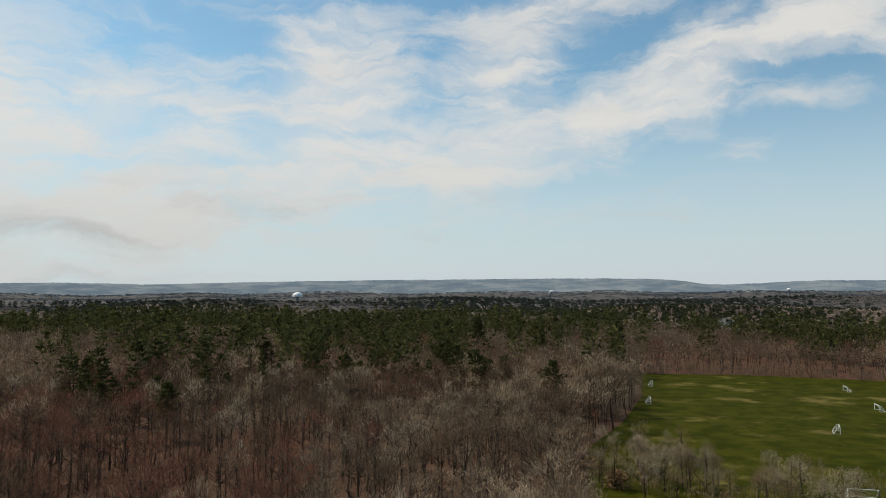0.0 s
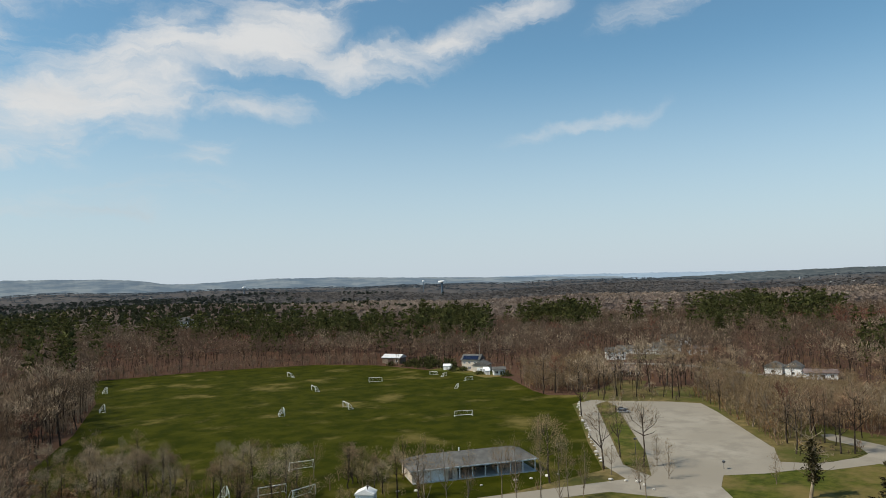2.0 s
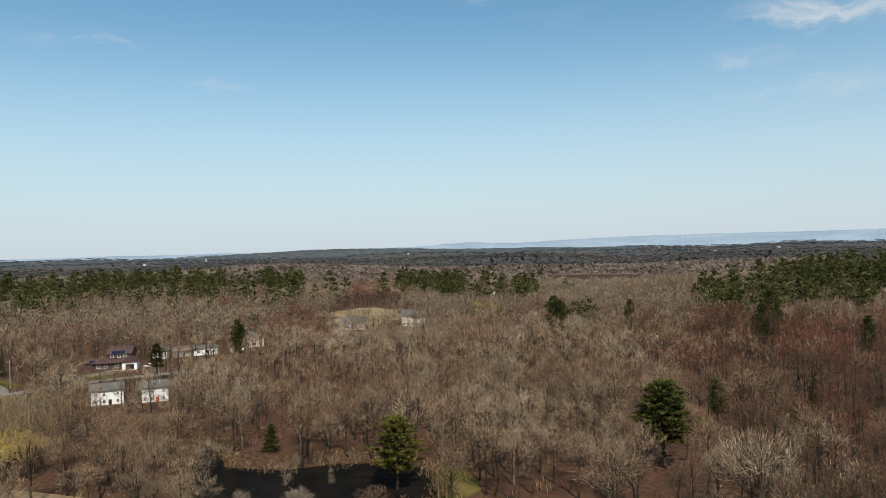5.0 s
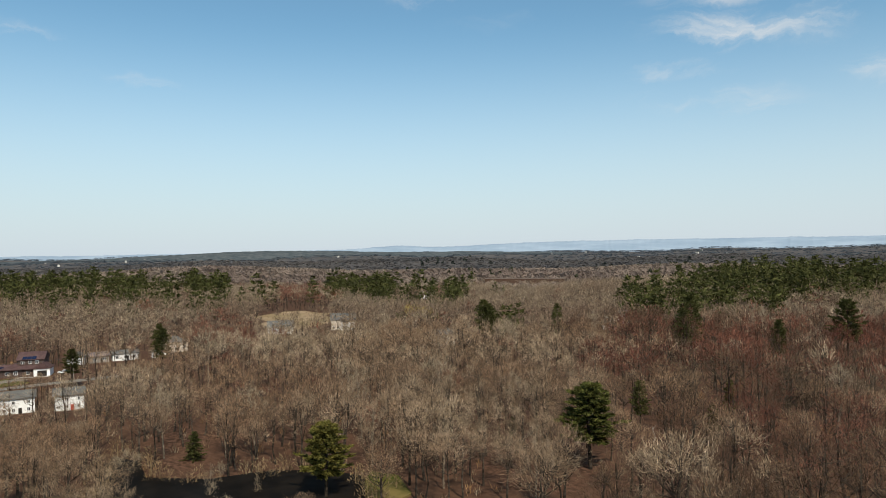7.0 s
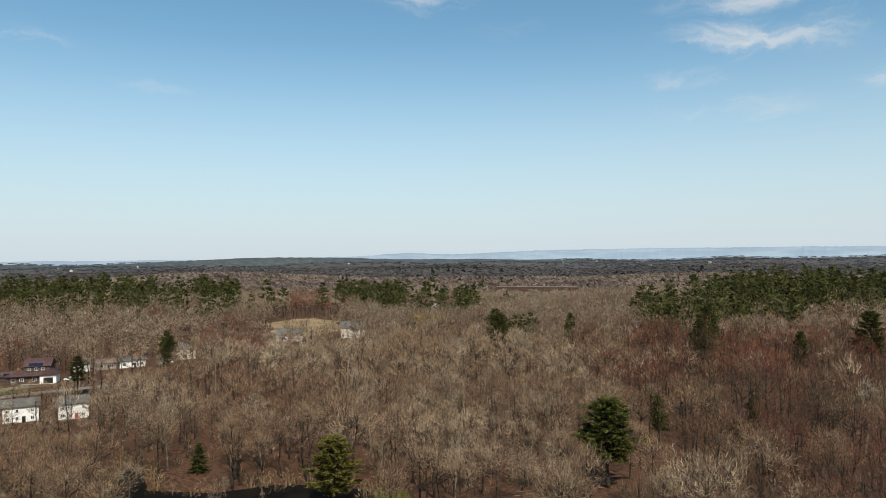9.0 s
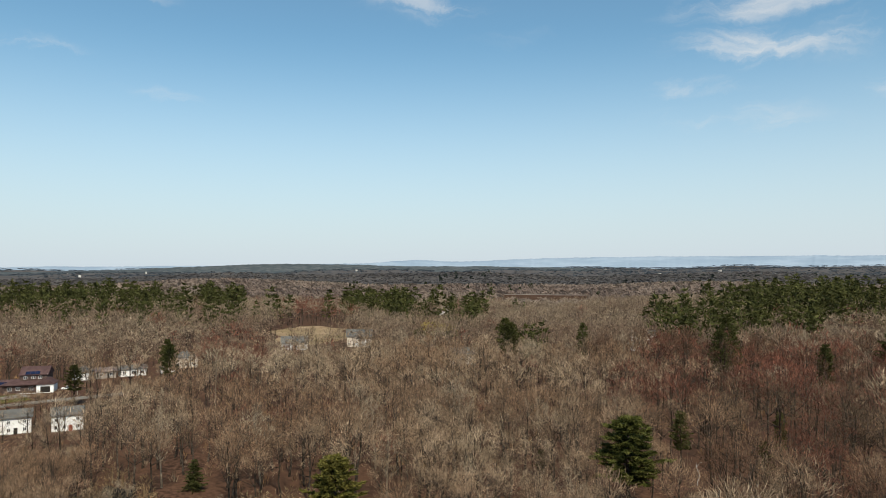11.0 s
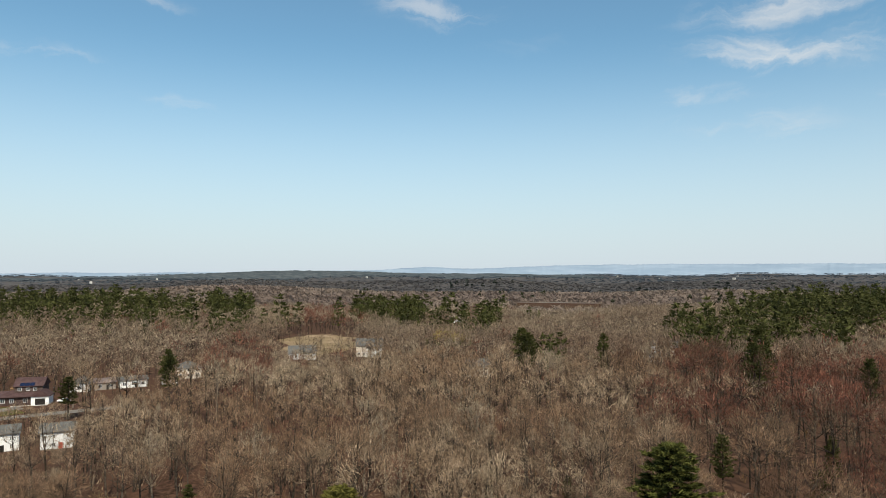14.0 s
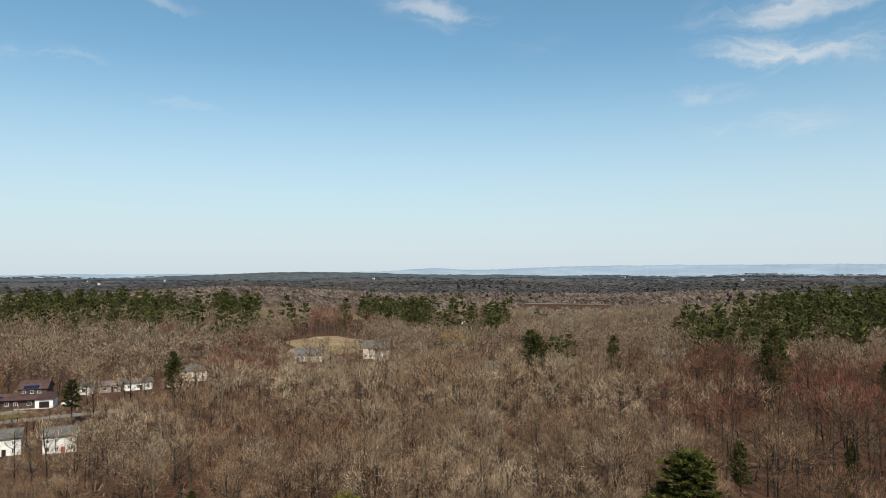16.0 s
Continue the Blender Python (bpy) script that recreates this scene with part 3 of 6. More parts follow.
def bare_tree(seed, detail, bushy=False, fine=1.0):
    """A leafless broadleaf tree, 1 m high: a clear trunk, ascending limbs and a domed crown of fine twigs. detail 2 for the nearest, 1 farther off, 0 far."""
    rng = np.random.default_rng(seed)
    wood, twigs = Shape(), Shape()
    fork = rng.uniform(0.08, 0.2) if bushy else rng.uniform(0.3, 0.5)
    lean = rng.normal(0, 0.035, 2)
    heights = np.array([0.0, fork * 0.5, fork, 0.5 * (fork + 0.8), 0.82])
    spine = np.stack([lean[0] * heights, lean[1] * heights, heights], 1)
    spine[1:, :2] += rng.normal(0, 0.009, (4, 2))
    girth = np.array([0.0145, 0.0112, 0.0095, 0.0055, 0.0025]) * rng.uniform(0.85, 1.2)
    for k in range(4):
        wood.limb(spine[k], spine[k + 1], girth[k], girth[k + 1], (3, 3, 6)[detail])
    middle = np.array([lean[0] * 0.62, lean[1] * 0.62, rng.uniform(0.58, 0.64)])
    size = np.array([rng.uniform(0.22, 0.33), rng.uniform(0.22, 0.33), 0.95 - middle[2]])
    if bushy:
        # branched from low down, narrow and upright
        middle[2], size = 0.52, np.array([0.19, 0.19, 0.43]) * rng.uniform(0.85, 1.2, 3)
    limbs, forks = (5, 7, 9)[detail], (4, 10, 26)[detail]
    tips, elbows = [], []
    for k in range(limbs + forks):
        turn = k * 2.4 + rng.uniform(-0.5, 0.5)
        up = rng.uniform(-0.75 if bushy else -0.25, 1.0) if k else 1.0
        flat = math.sqrt(max(0.0, 1 - up * up))
        tip = middle + size * np.array([math.cos(turn) * flat, math.sin(turn) * flat, up]) * rng.uniform(0.72, 1.06)
        if k < limbs:
            h = fork * 0.92 + (0.74 - fork) * rng.uniform(0, 1) * max(up, 0.0)
            base = np.array([np.interp(h, heights, spine[:, c]) for c in range(3)])
            elbow = base + (tip - base) * np.array([0.6, 0.6, 0.42]) + rng.normal(0, 0.015, 3)
            thick = 0.0062 * (1.25 - h)
            wood.limb(base, elbow, thick, thick * 0.6, (3, 3, 4)[detail])
            wood.limb(elbow, tip, thick * 0.6, 0, 3)
            elbows.append(elbow)
        else:
            near = min(elbows, key=lambda e: float(np.sum((e - tip) ** 2)))
            wood.limb(near, tip, 0.0028, 0, 3)
        tips.append(tip)
    tips = np.array(tips)
    count = (6, 17, 30)[detail]
    k = np.repeat(np.arange(len(tips)), count)
    n = len(k)
    out = unit((tips[k] - middle) / size + rng.normal(0, 0.25, (n, 3)))
    a = tips[k] - out * rng.uniform(0.0, 0.12, (n, 1)) + rng.normal(0, (0.04, 0.032, 0.03)[detail], (n, 3))
    way = unit(out * 0.65 + np.array([0, 0, 0.5]) + rng.normal(0, 0.42, (n, 3)))
    b = a + way * rng.uniform(0.045, 0.105, (n, 1)) * (1.5, 1.1, 0.78)[detail]
    b[:, 2] = np.minimum(b[:, 2], rng.uniform(0.94, 1.04, n))
    fan(twigs, a, b, out, fine * (0.016, 0.0068, 0.0039)[detail] * rng.uniform(0.6, 1.3, n), rng)
    return wood.arrays(), twigs.arrays()


def middle_tree(seed):
    """A leafless tree some hundred metres off: two slivers of trunk and a dome of sprays."""
    rng = np.random.default_rng(seed)
    wood, s = Shape(), Shape()
    foot = np.array([[0.0, 0, 0], [0.0, 0, 0], [0.0, 0, 0.3]])
    head = np.array([[0.05, 0.02, 0.8], [-0.07, -0.05, 0.75], [0.1, -0.1, 0.7]])
    wood.slivers(foot, head, 0.013, rng)
    c, size = np.array([0, 0, 0.6]), np.array([rng.uniform(0.24, 0.32), rng.uniform(0.24, 0.32), 0.36])
    tips = unit(rng.normal(size=(14, 3)) * np.array([1, 1, 0.7]) + np.array([0, 0, 0.5]))
    k = np.repeat(np.arange(14), 6)
    n = len(k)
    out = unit(tips[k] + rng.normal(0, 0.25, (n, 3)))
    a = c + out * size * rng.uniform(0.55, 0.95, (n, 1))
    b = a + unit(out * 0.6 + np.array([0, 0, 0.55]) + rng.normal(0, 0.4, (n, 3))) * rng.uniform(0.05, 0.11, (n, 1))
    fan(s, a, b, out, 0.0175 * rng.uniform(0.6, 1.3, n), rng)
    return wood.arrays(), s.arrays()


def far_tree(seed, n=13, low=0.45):
    """A leafless tree a kilometre off: a ragged dome of broad sprays over a dark trunk."""
    rng = np.random.default_rng(seed)
    s = Shape()
    out = unit(rng.normal(size=(n, 3)) * np.array([1, 1, 0.6]) + np.array([0, 0, 0.55]))
    a = np.array([0, 0, low]) + out * np.array([0.26, 0.26, 0.4]) * rng.uniform(0.7, 1.0, (n, 1))
    way = unit(np.cross(out, rng.normal(size=(n, 3))) + np.array([0, 0, 0.9]))
    b = a + way * rng.uniform(0.16, 0.3, (n, 1))
    fan(s, a - way * 0.06, b, out, rng.uniform(0.1, 0.2, n), rng)
    return s.arrays()


def pine_tree(seed, detail, kind="pine", lush=1):
    """An evergreen 1 m high: trunk and needles. kind: pine (broad, tiered, ragged) or spruce (a dense cone)."""
    rng = np.random.default_rng(seed)
    wood, green = Shape(), Shape()
    bend = rng.normal(0, 0.012, 2)
    wood.limb(np.zeros(3), np.array([bend[0], bend[1], 0.6]), 0.015, 0.009, (3, 4, 6)[detail])
    wood.limb(np.array([bend[0], bend[1], 0.6]), np.array([0, 0, 0.99]), 0.009, 0.0, (3, 4, 6)[detail])
    low = rng.uniform(0.22, 0.4) if kind == "pine" else 0.06
    tiers = (9, 10, 15)[detail] if kind == "pine" else (7, 11, 24)[detail]
    a_all, b_all, w_all = [], [], []
    for k in range(tiers):
        h = low + (0.97 - low) * (k + (0.3 if kind == "pine" else 0.9) * rng.uniform(-1, 1)) / (tiers - 1) if tiers > 1 else low
        h = min(h, 0.97)
        u = min(max((h - low) / (1 - low), 0.0), 1.0)
        if kind == "pine":
            reach = 0.21 * (1 - u ** 1.7) ** 0.75 * (0.62 + 0.38 * smooth(0, 0.25, u)) * rng.uniform(0.75, 1.15) + 0.02
        else:
            reach = 0.25 * (1 - u) ** 0.68 * rng.uniform(0.85, 1.1) + 0.012
        arms = (4, 5, 7)[detail]
        for j in range(arms):
            turn = 2 * np.pi * (j + 0.35 * rng.uniform(-1, 1)) / arms + k * 1.3
            long = reach * (rng.uniform(0.6, 1.2) if kind == "pine" else rng.uniform(0.5, 1.2))
            out = np.array([math.cos(turn), math.sin(turn), 0])
            base = np.array([0, 0, h])
            tip = base + out * long + np.array([0, 0, long * (rng.uniform(0.1, 0.45) if kind == "pine" else rng.uniform(-0.45, 0.2))])
            if detail == 2:
                wood.limb(base, tip, 0.0022, 0, 3)
            n = (3, 7, 32)[detail] * lush
            f = rng.uniform(0.22 if kind == "pine" else 0.05, 1.0, (n, 1)) ** 0.8
            a = base + (tip - base) * f + rng.normal(0, 0.006, (n, 3))
            way = unit(out * 0.8 + rng.normal(0, 0.6, (n, 3)) + np.array([0, 0, 0.55 if kind == "pine" else -0.1]))
            size = rng.uniform(0.03, 0.065, (n, 1)) * (1.8, 1.5, 0.7)[detail]
            a_all.append(a - way * size * 0.3), b_all.append(a + way * size), w_all.append(size[:, 0] * rng.uniform(0.35, 0.65, n))
    green.slivers(np.vstack(a_all), np.vstack(b_all), np.concatenate(w_all), rng)
    return wood.arrays(), green.arrays()


def brush_tree(seed, n=17, width=0.085, low=0.5):
    """A leafless tree or bush far off: a fan of fine upright sprays."""
    rng = np.random.default_rng(seed)
    s = Shape()
    t, q = rng.uniform(0, 6.28, n), rng.uniform(0.02, 0.3, n)
    a = np.stack([np.cos(t) * q * 0.5, np.sin(t) * q * 0.5, rng.uniform(0.0, low, n)], 1)
    b = np.stack([np.cos(t) * q, np.sin(t) * q, a[:, 2] + rng.uniform(0.3, 0.55, n) * (1.1 - q)], 1) + rng.normal(0, 0.02, (n, 3))
    if n > 40:
        h = rng.uniform(0.25, 0.92, n)
        q = 0.3 * np.sqrt(rng.uniform(0, 1, n)) * (1.15 - h) ** 0.5
        a = np.stack([np.cos(t) * q, np.sin(t) * q, h], 1)
        b = a + unit(np.stack([np.cos(t) * 0.5, np.sin(t) * 0.5, np.full(n, 0.9)], 1) + rng.normal(0, 0.35, (n, 3))) * rng.uniform(0.09, 0.2, (n, 1))
        b[:, 2] = np.minimum(b[:, 2], rng.uniform(0.9, 1.04, n))
        k = n // 12
        a[:k, :2] *= 0.15
        b[:k] = a[:k] * np.array([1, 1, 0]) + np.array([0, 0, 0.8])
        a[:k, 2] = 0.0
    s.slivers(a, b, width * rng.uniform(0.6, 1.3, n), rng)
    return s.arrays()


def far_pine(seed):
    """An evergreen far off: a ragged crown of broad sprays."""
    rng = np.random.default_rng(seed)
    s = Shape()
    n = 18
    h = rng.uniform(0.3, 0.95, n)
    t = rng.uniform(0, 6.28, n)
    q = 0.24 * (1.05 - h) ** 0.7
    a = np.stack([np.cos(t) * q * 0.3, np.sin(t) * q * 0.3, h - 0.08], 1)
    b = np.stack([np.cos(t) * q, np.sin(t) * q, h + 0.1], 1)
    s.slivers(a, b, 0.2 * rng.uniform(0.7, 1.2, n), rng)
    return s.arrays()


def inside(x, y, outline):
    """Which of the points lie in the outline."""
    hit = np.zeros(len(x), bool)
    p = np.array(outline, float)
    for (x0, y0), (x1, y1) in zip(p, np.roll(p, -1, axis=0)):
        cross = (y0 > y) != (y1 > y)
        with np.errstate(divide="ignore", invalid="ignore"):
            hit ^= cross & (x < (x1 - x0) * (y - y0) / (y1 - y0) + x0)
    return hit


def near_line(x, y, line, reach):
    hit = np.zeros(len(x), bool)
    for (x0, y0), (x1, y1) in zip(line, line[1:]):
        d = np.array([x1 - x0, y1 - y0], float)
        k = np.clip(((x - x0) * d[0] + (y - y0) * d[1]) / (d @ d), 0, 1)
        hit |= np.hypot(x - x0 - k * d[0], y - y0 - k * d[1]) < reach
    return hit


def near_spots(x, y, spots):
    hit = np.zeros(len(x), bool)
    for cx, cy, r in spots:
        hit |= np.hypot(x - cx, y - cy) < r
    return hit


# yards kept open round the houses: place and reach
YARDS = [(340, 140, 16), (337, 122, 12), (335, -14, 14), (325, 4, 14), (330, -32, 16), (318, -36, 14), (325, -88, 15), (338, -115, 9), (338, -127, 9), (340, -152, 9), (244, -64, 10), (241, -76, 10),
         (370, -236, 8), (355, -271, 8), (237, -400, 6), (257, -262, 6), (266, 343, 14), (266, 277, 16), (266, 256, 13), (355, 247, 14), (388, 250, 16), (300, 203, 14), (310, -70, 12),
         (283, 640, 22), (300, -45, 14), (292, -25, 12), (328, 78, 9), (262, 238, 10)]
# single evergreens that stand free of their neighbours
EVERGREENS = [(-90, 233, 17, 1.2), (-96, 349, 15, 1.0), (-78, 310, 14, 1.1), (25, 510, 27, 0.95), (67, 486, 17, 1.0), (42.5, 277, 19, 1.15), (-174, 408, 21, 1.1), (-90, 364, 19, 1.1),
                   (-104, 309, 18, 1.1), (-79, 437, 21, 1.1), (424, 217, 20, 1.1), (380, 46, 20, 1.1), (401, 96, 19, 1.1), (92.5, -268, 17, 1.0), (79.5, -304, 22, 1.35), (131, -279, 24, 1.2),
                   (126, -262, 20, 1.1), (73, -167, 9, 1.0), (78, -189, 11, 0.9), (114, -141, 6, 1.0), (226, -262, 20, 1.15), (236, -270, 21, 1.15), (205, -290, 19, 0.8), (280, -124, 17, 1.0),
                   (280, -90, 13, 1.2), (301, -132, 17, 0.9), (-150, 300, 17, 1.2), (-120, 250, 15, 1.2), (-45, 330, 17, 1.0), (40, 300, 13, 1.0)]
CLEAR_TREES = [(x, y) for x, y, _, _ in EVERGREENS] + [(85.5, -132.5), (93, -168), (121.5, -88), (172, -84), (182, -26), (176, -25), (178, -30)]
PINES = [(-8, 10, 330, 660, 0.3), (-22, 6, 270, 600, 0.22), (-7, 12, 660, 1400, 0.42), (8, 8, 750, 1500, 0.25), (21, 2, 740, 1100, 0.8), (29, 6, 500, 610, 0.75), (10, 4, 430, 690, 0.22),
         (34, 2, 450, 700, 0.4), (42, 2.5, 520, 860, 0.5), (51, 2.5, 600, 1000, 0.5), (66, 4.5, 540, 1000, 0.45), (76, 3.6, 350, 460, 0.9), (91, 6, 760, 1500, 0.3), (98, 3, 620, 950, 0.38),
         (107, 6, 590, 1100, 0.4), (117, 1.5, 560, 900, 0.5), (106, 6, 800, 1200, 0.4), (129, 2.5, 560, 760, 0.42), (135, 2, 520, 620, 0.4), (153, 3, 380, 520, 0.45), (163, 5, 470, 1000, 0.42),
         (158, 3, 430, 600, 0.4), (141, 1.5, 320, 380, 0.5), (70, 60, 500, 800, 0.05), (-20, 20, 600, 2500, 0.4), (-5, 34, 900, 5200, 0.8), (150, 25, 900, 3500, 0.05)]
# red-budding patches; those at turns 160 and 166 also stand in for shade
REDS = [(152.5, 2.2, 235, 310, 0.6), (157, 2.5, 205, 250, 0.6), (151, 1.5, 330, 390, 0.5), (166, 7, 110, 380, 0.5), (-27, 6, 110, 300, 0.5), (-20, 9, 110, 200, 0.3), (-26, 3, 270, 330, 0.6), (-20, 6, 180, 215, 0.25), (152.5, 4, 225, 290, 0.6), (160, 4, 150, 380, 0.4), (72, 4, 520, 680, 0.5), (118, 2, 300, 420, 0.3), (125, 2, 560, 800, 0.5), (170, 8, 110, 200, 0.35),
        (70, 80, 150, 900, 0.04), (-25, 8, 150, 200, 0.2)]
PALES = [(-13, 1.3, 290, 330, 0.8), (82, 4, 300, 440, 0.25), (0, 3, 170, 230, 0.12), (70, 100, 120, 700, 0.07)]
# where shade over the woods is painted by the darker crowns
SHADED_PATCHES = [(163, 15, 84, 352, 0.75), (-23, 18, 84, 330, 0.85), (4, 14, 84, 330, 0.45), (15, 16, 330, 480, 0.6)]
MIDDLE_SHADED_PATCHES = [(38, 44, 350, 800, 0.8), (-25, 10, 350, 800, 0.6)]
FAR_HOUSE_CLEAR = [(142.3, 3.6, 880, 995), (57.5, 4, 930, 970), (133.4, 2.6, 800, 850), (21.6, 2.0, 850, 965), (140.6, 0.8, 880, 1000)]


def polar(x, y):
    return np.degrees(np.arctan2(x, y)), np.hypot(x, y)


def patch(x, y, patches, rng):
    """Whether each point falls to a kind that grows in the patches (turn, half width, from, to, share)."""
    a, r = polar(x, y)
    share = np.zeros(len(x))
    for c, half, r0, r1, p in patches:
        # the patches have ragged borders
        wobble = np.sin(x * 0.021 + c) * 0.3 + np.sin(y * 0.026 - c) * 0.3 + np.sin(x * 0.06 - y * 0.05) * 0.2
        k = np.clip(1.25 - np.abs((a - c) / half) - wobble * 0.5, 0, 0.6) / 0.6 * ((r > r0 * (1 + 0.22 * wobble)) & (r < r1))
        share = np.maximum(share, p * np.minimum(1, k * 1.6))
    return rng.uniform(size=len(x)) < share


def open_ground(x, y):
    """Where no forest stands."""
    hit = near_spots(x, y, YARDS) | near_line(x, y, STREET, 8.0) | near_line(x, y, LANE, 6.0)
    for outline in (FIELD, PARK, LOT, ACCESS, ISLAND, FRONT_ROAD, LOOP, POND, GREEN, SAND):
        hit |= inside(x, y, outline)
    hit |= near_spots(x, y, [(px * k, py * k, 6.0) for px, py in CLEAR_TREES for k in (1.0, 0.93)])
    for px, py in ((85.5, -132.5), (121.5, -88), (93, -168), (172, -84)):
        hit |= near_line(x, y, [(px, py), (px * 0.8, py * 0.8)], 4.0)
    return hit | inside(x, y, [(92, 112), (150, 104), (140, 60), (112, 84)]) | near_line(x, y, LOOP[7:18], 2.5) | near_line(x, y, LOT[3:8], 2.0)


def scatter(rng, r0, r1, step, from_turn=-38.0, to_turn=172.0):
    """Jittered places on a grid, in a sector of the land."""
    n = int(r1 / step) + 1
    i, j = np.meshgrid(np.arange(-n, n + 1), np.arange(-n, n + 1))
    x = (i + (j % 2) * 0.5).ravel() * step + rng.uniform(-0.42, 0.42, i.size) * step
    y = j.ravel() * step + rng.uniform(-0.42, 0.42, i.size) * step
    a, r = polar(x, y)
    keep = (r > r0) & (r < r1) & (a > from_turn) & (a < to_turn)
    return x[keep], y[keep]


def planted(shapes, x, y, heights, rng, stretch=(0.85, 1.2)):
    """The arrays of many trees, each a turned and scaled copy of one of the shapes."""
    out_v, out_f, n = [], [], 0
    pick = rng.integers(0, len(shapes), len(x))
    turn = rng.uniform(0, 2 * np.pi, len(x))
    wide = rng.uniform(*stretch, len(x)) * heights
    z = land(x, y) - 0.1
    for s, (verts, faces) in enumerate(shapes):
        k = np.where(pick == s)[0]
        if not len(k):
            continue
        c, q = np.cos(turn[k])[:, None], np.sin(turn[k])[:, None]
        vx, vy, vz = verts[:, 0][None], verts[:, 1][None], verts[:, 2][None]
        w = wide[k][:, None]
        p = np.stack([(c * vx - q * vy) * w + x[k][:, None], (q * vx + c * vy) * w + y[k][:, None], vz * heights[k][:, None] + z[k][:, None]], -1)
        out_v.append(p.reshape(-1, 3))
        out_f.append((faces[None] + (np.arange(len(k)) * len(verts))[:, None, None]).reshape(-1, 3) + n)
        n += len(k) * len(verts)
    return np.vstack(out_v), np.vstack(out_f)


def stuff(name, arrays, mat, label, category):
    verts, faces = arrays
    return tagged(new(name, mesh_of(name, verts, faces, mat)), label, category, kind="stuff")


RNG = np.random.default_rng(7)
BARE = {d: [bare_tree(11 + k, d) for k in range(7)] for d in (1, 2)}
SLIM = [(w, (v, f[np.arange(len(f)) % 3 > 0])) for w, (v, f) in (bare_tree(51 + k, 2, k % 2 == 0, 0.95) for k in range(6))]
BROAD = [bare_tree(71 + k, 2, False, 1.1) for k in range(5)]
BUSHY = [bare_tree(61 + k, 1, True) for k in range(6)]
PINE = [[pine_tree(31 + k, d) for k in range(n)] for d, n in ((0, 4), (1, 5), (2, 4))]


def tree_thing(name, shape, mats, part_names, label, category, group, x, y, height, wide=1.0, turn=0.0, sink=0.15):
    """A tree with its trunk and its crown as parts."""
    ob = thing(name, Matrix.LocRotScale((x, y, float(land(x, y)) - sink), Euler((0, 0, turn)), (height * wide, height * wide, height)), label, category, group)
    for (verts, faces), mat, pname in zip(shape, mats, part_names):
        child = new(pname, mesh_of(pname, verts, faces, mat))
        child.parent = ob
    return ob


# lines along which the ground falls open before the houses: turn, half width, distance of what is seen
SIGHT = [(95, 5, 325), (106, 4.1, 335), (112.5, 3.9, 350), (105.8, 3.0, 250), (124, 3.9, 470), (135.6, 0.9, 362), (67.5, 3.6, 365), (59.2, 2.0, 330), (56.6, 2.2, 400), (76, 4.5, 352), (97.6, 3.0, 300),
         (133.5, 2.0, 700), (141, 1.5, 900), (57.5, 1.8, 880), (142.3, 3.0, 985)]


def sight_cap(x, y, height):
    """Trees before an open view stay below the line of sight."""
    a, r = polar(x, y)
    for c, half, seen in SIGHT:
        low = (np.abs(a - c) < half) & (r < seen + 3)
        cap = np.clip(48.0 * (1 - r / seen) * 0.92 + 1.5, 0, None)
        low &= (np.mod(x * 3.7 + y * 5.9, 1.0) < (0.85 if half > 4 else 0.65))
        height = np.where(low, np.minimum(height, cap * (0.85 + 0.3 * np.mod(x * 7.3 + y * 3.1, 1.0))), height)
    return height


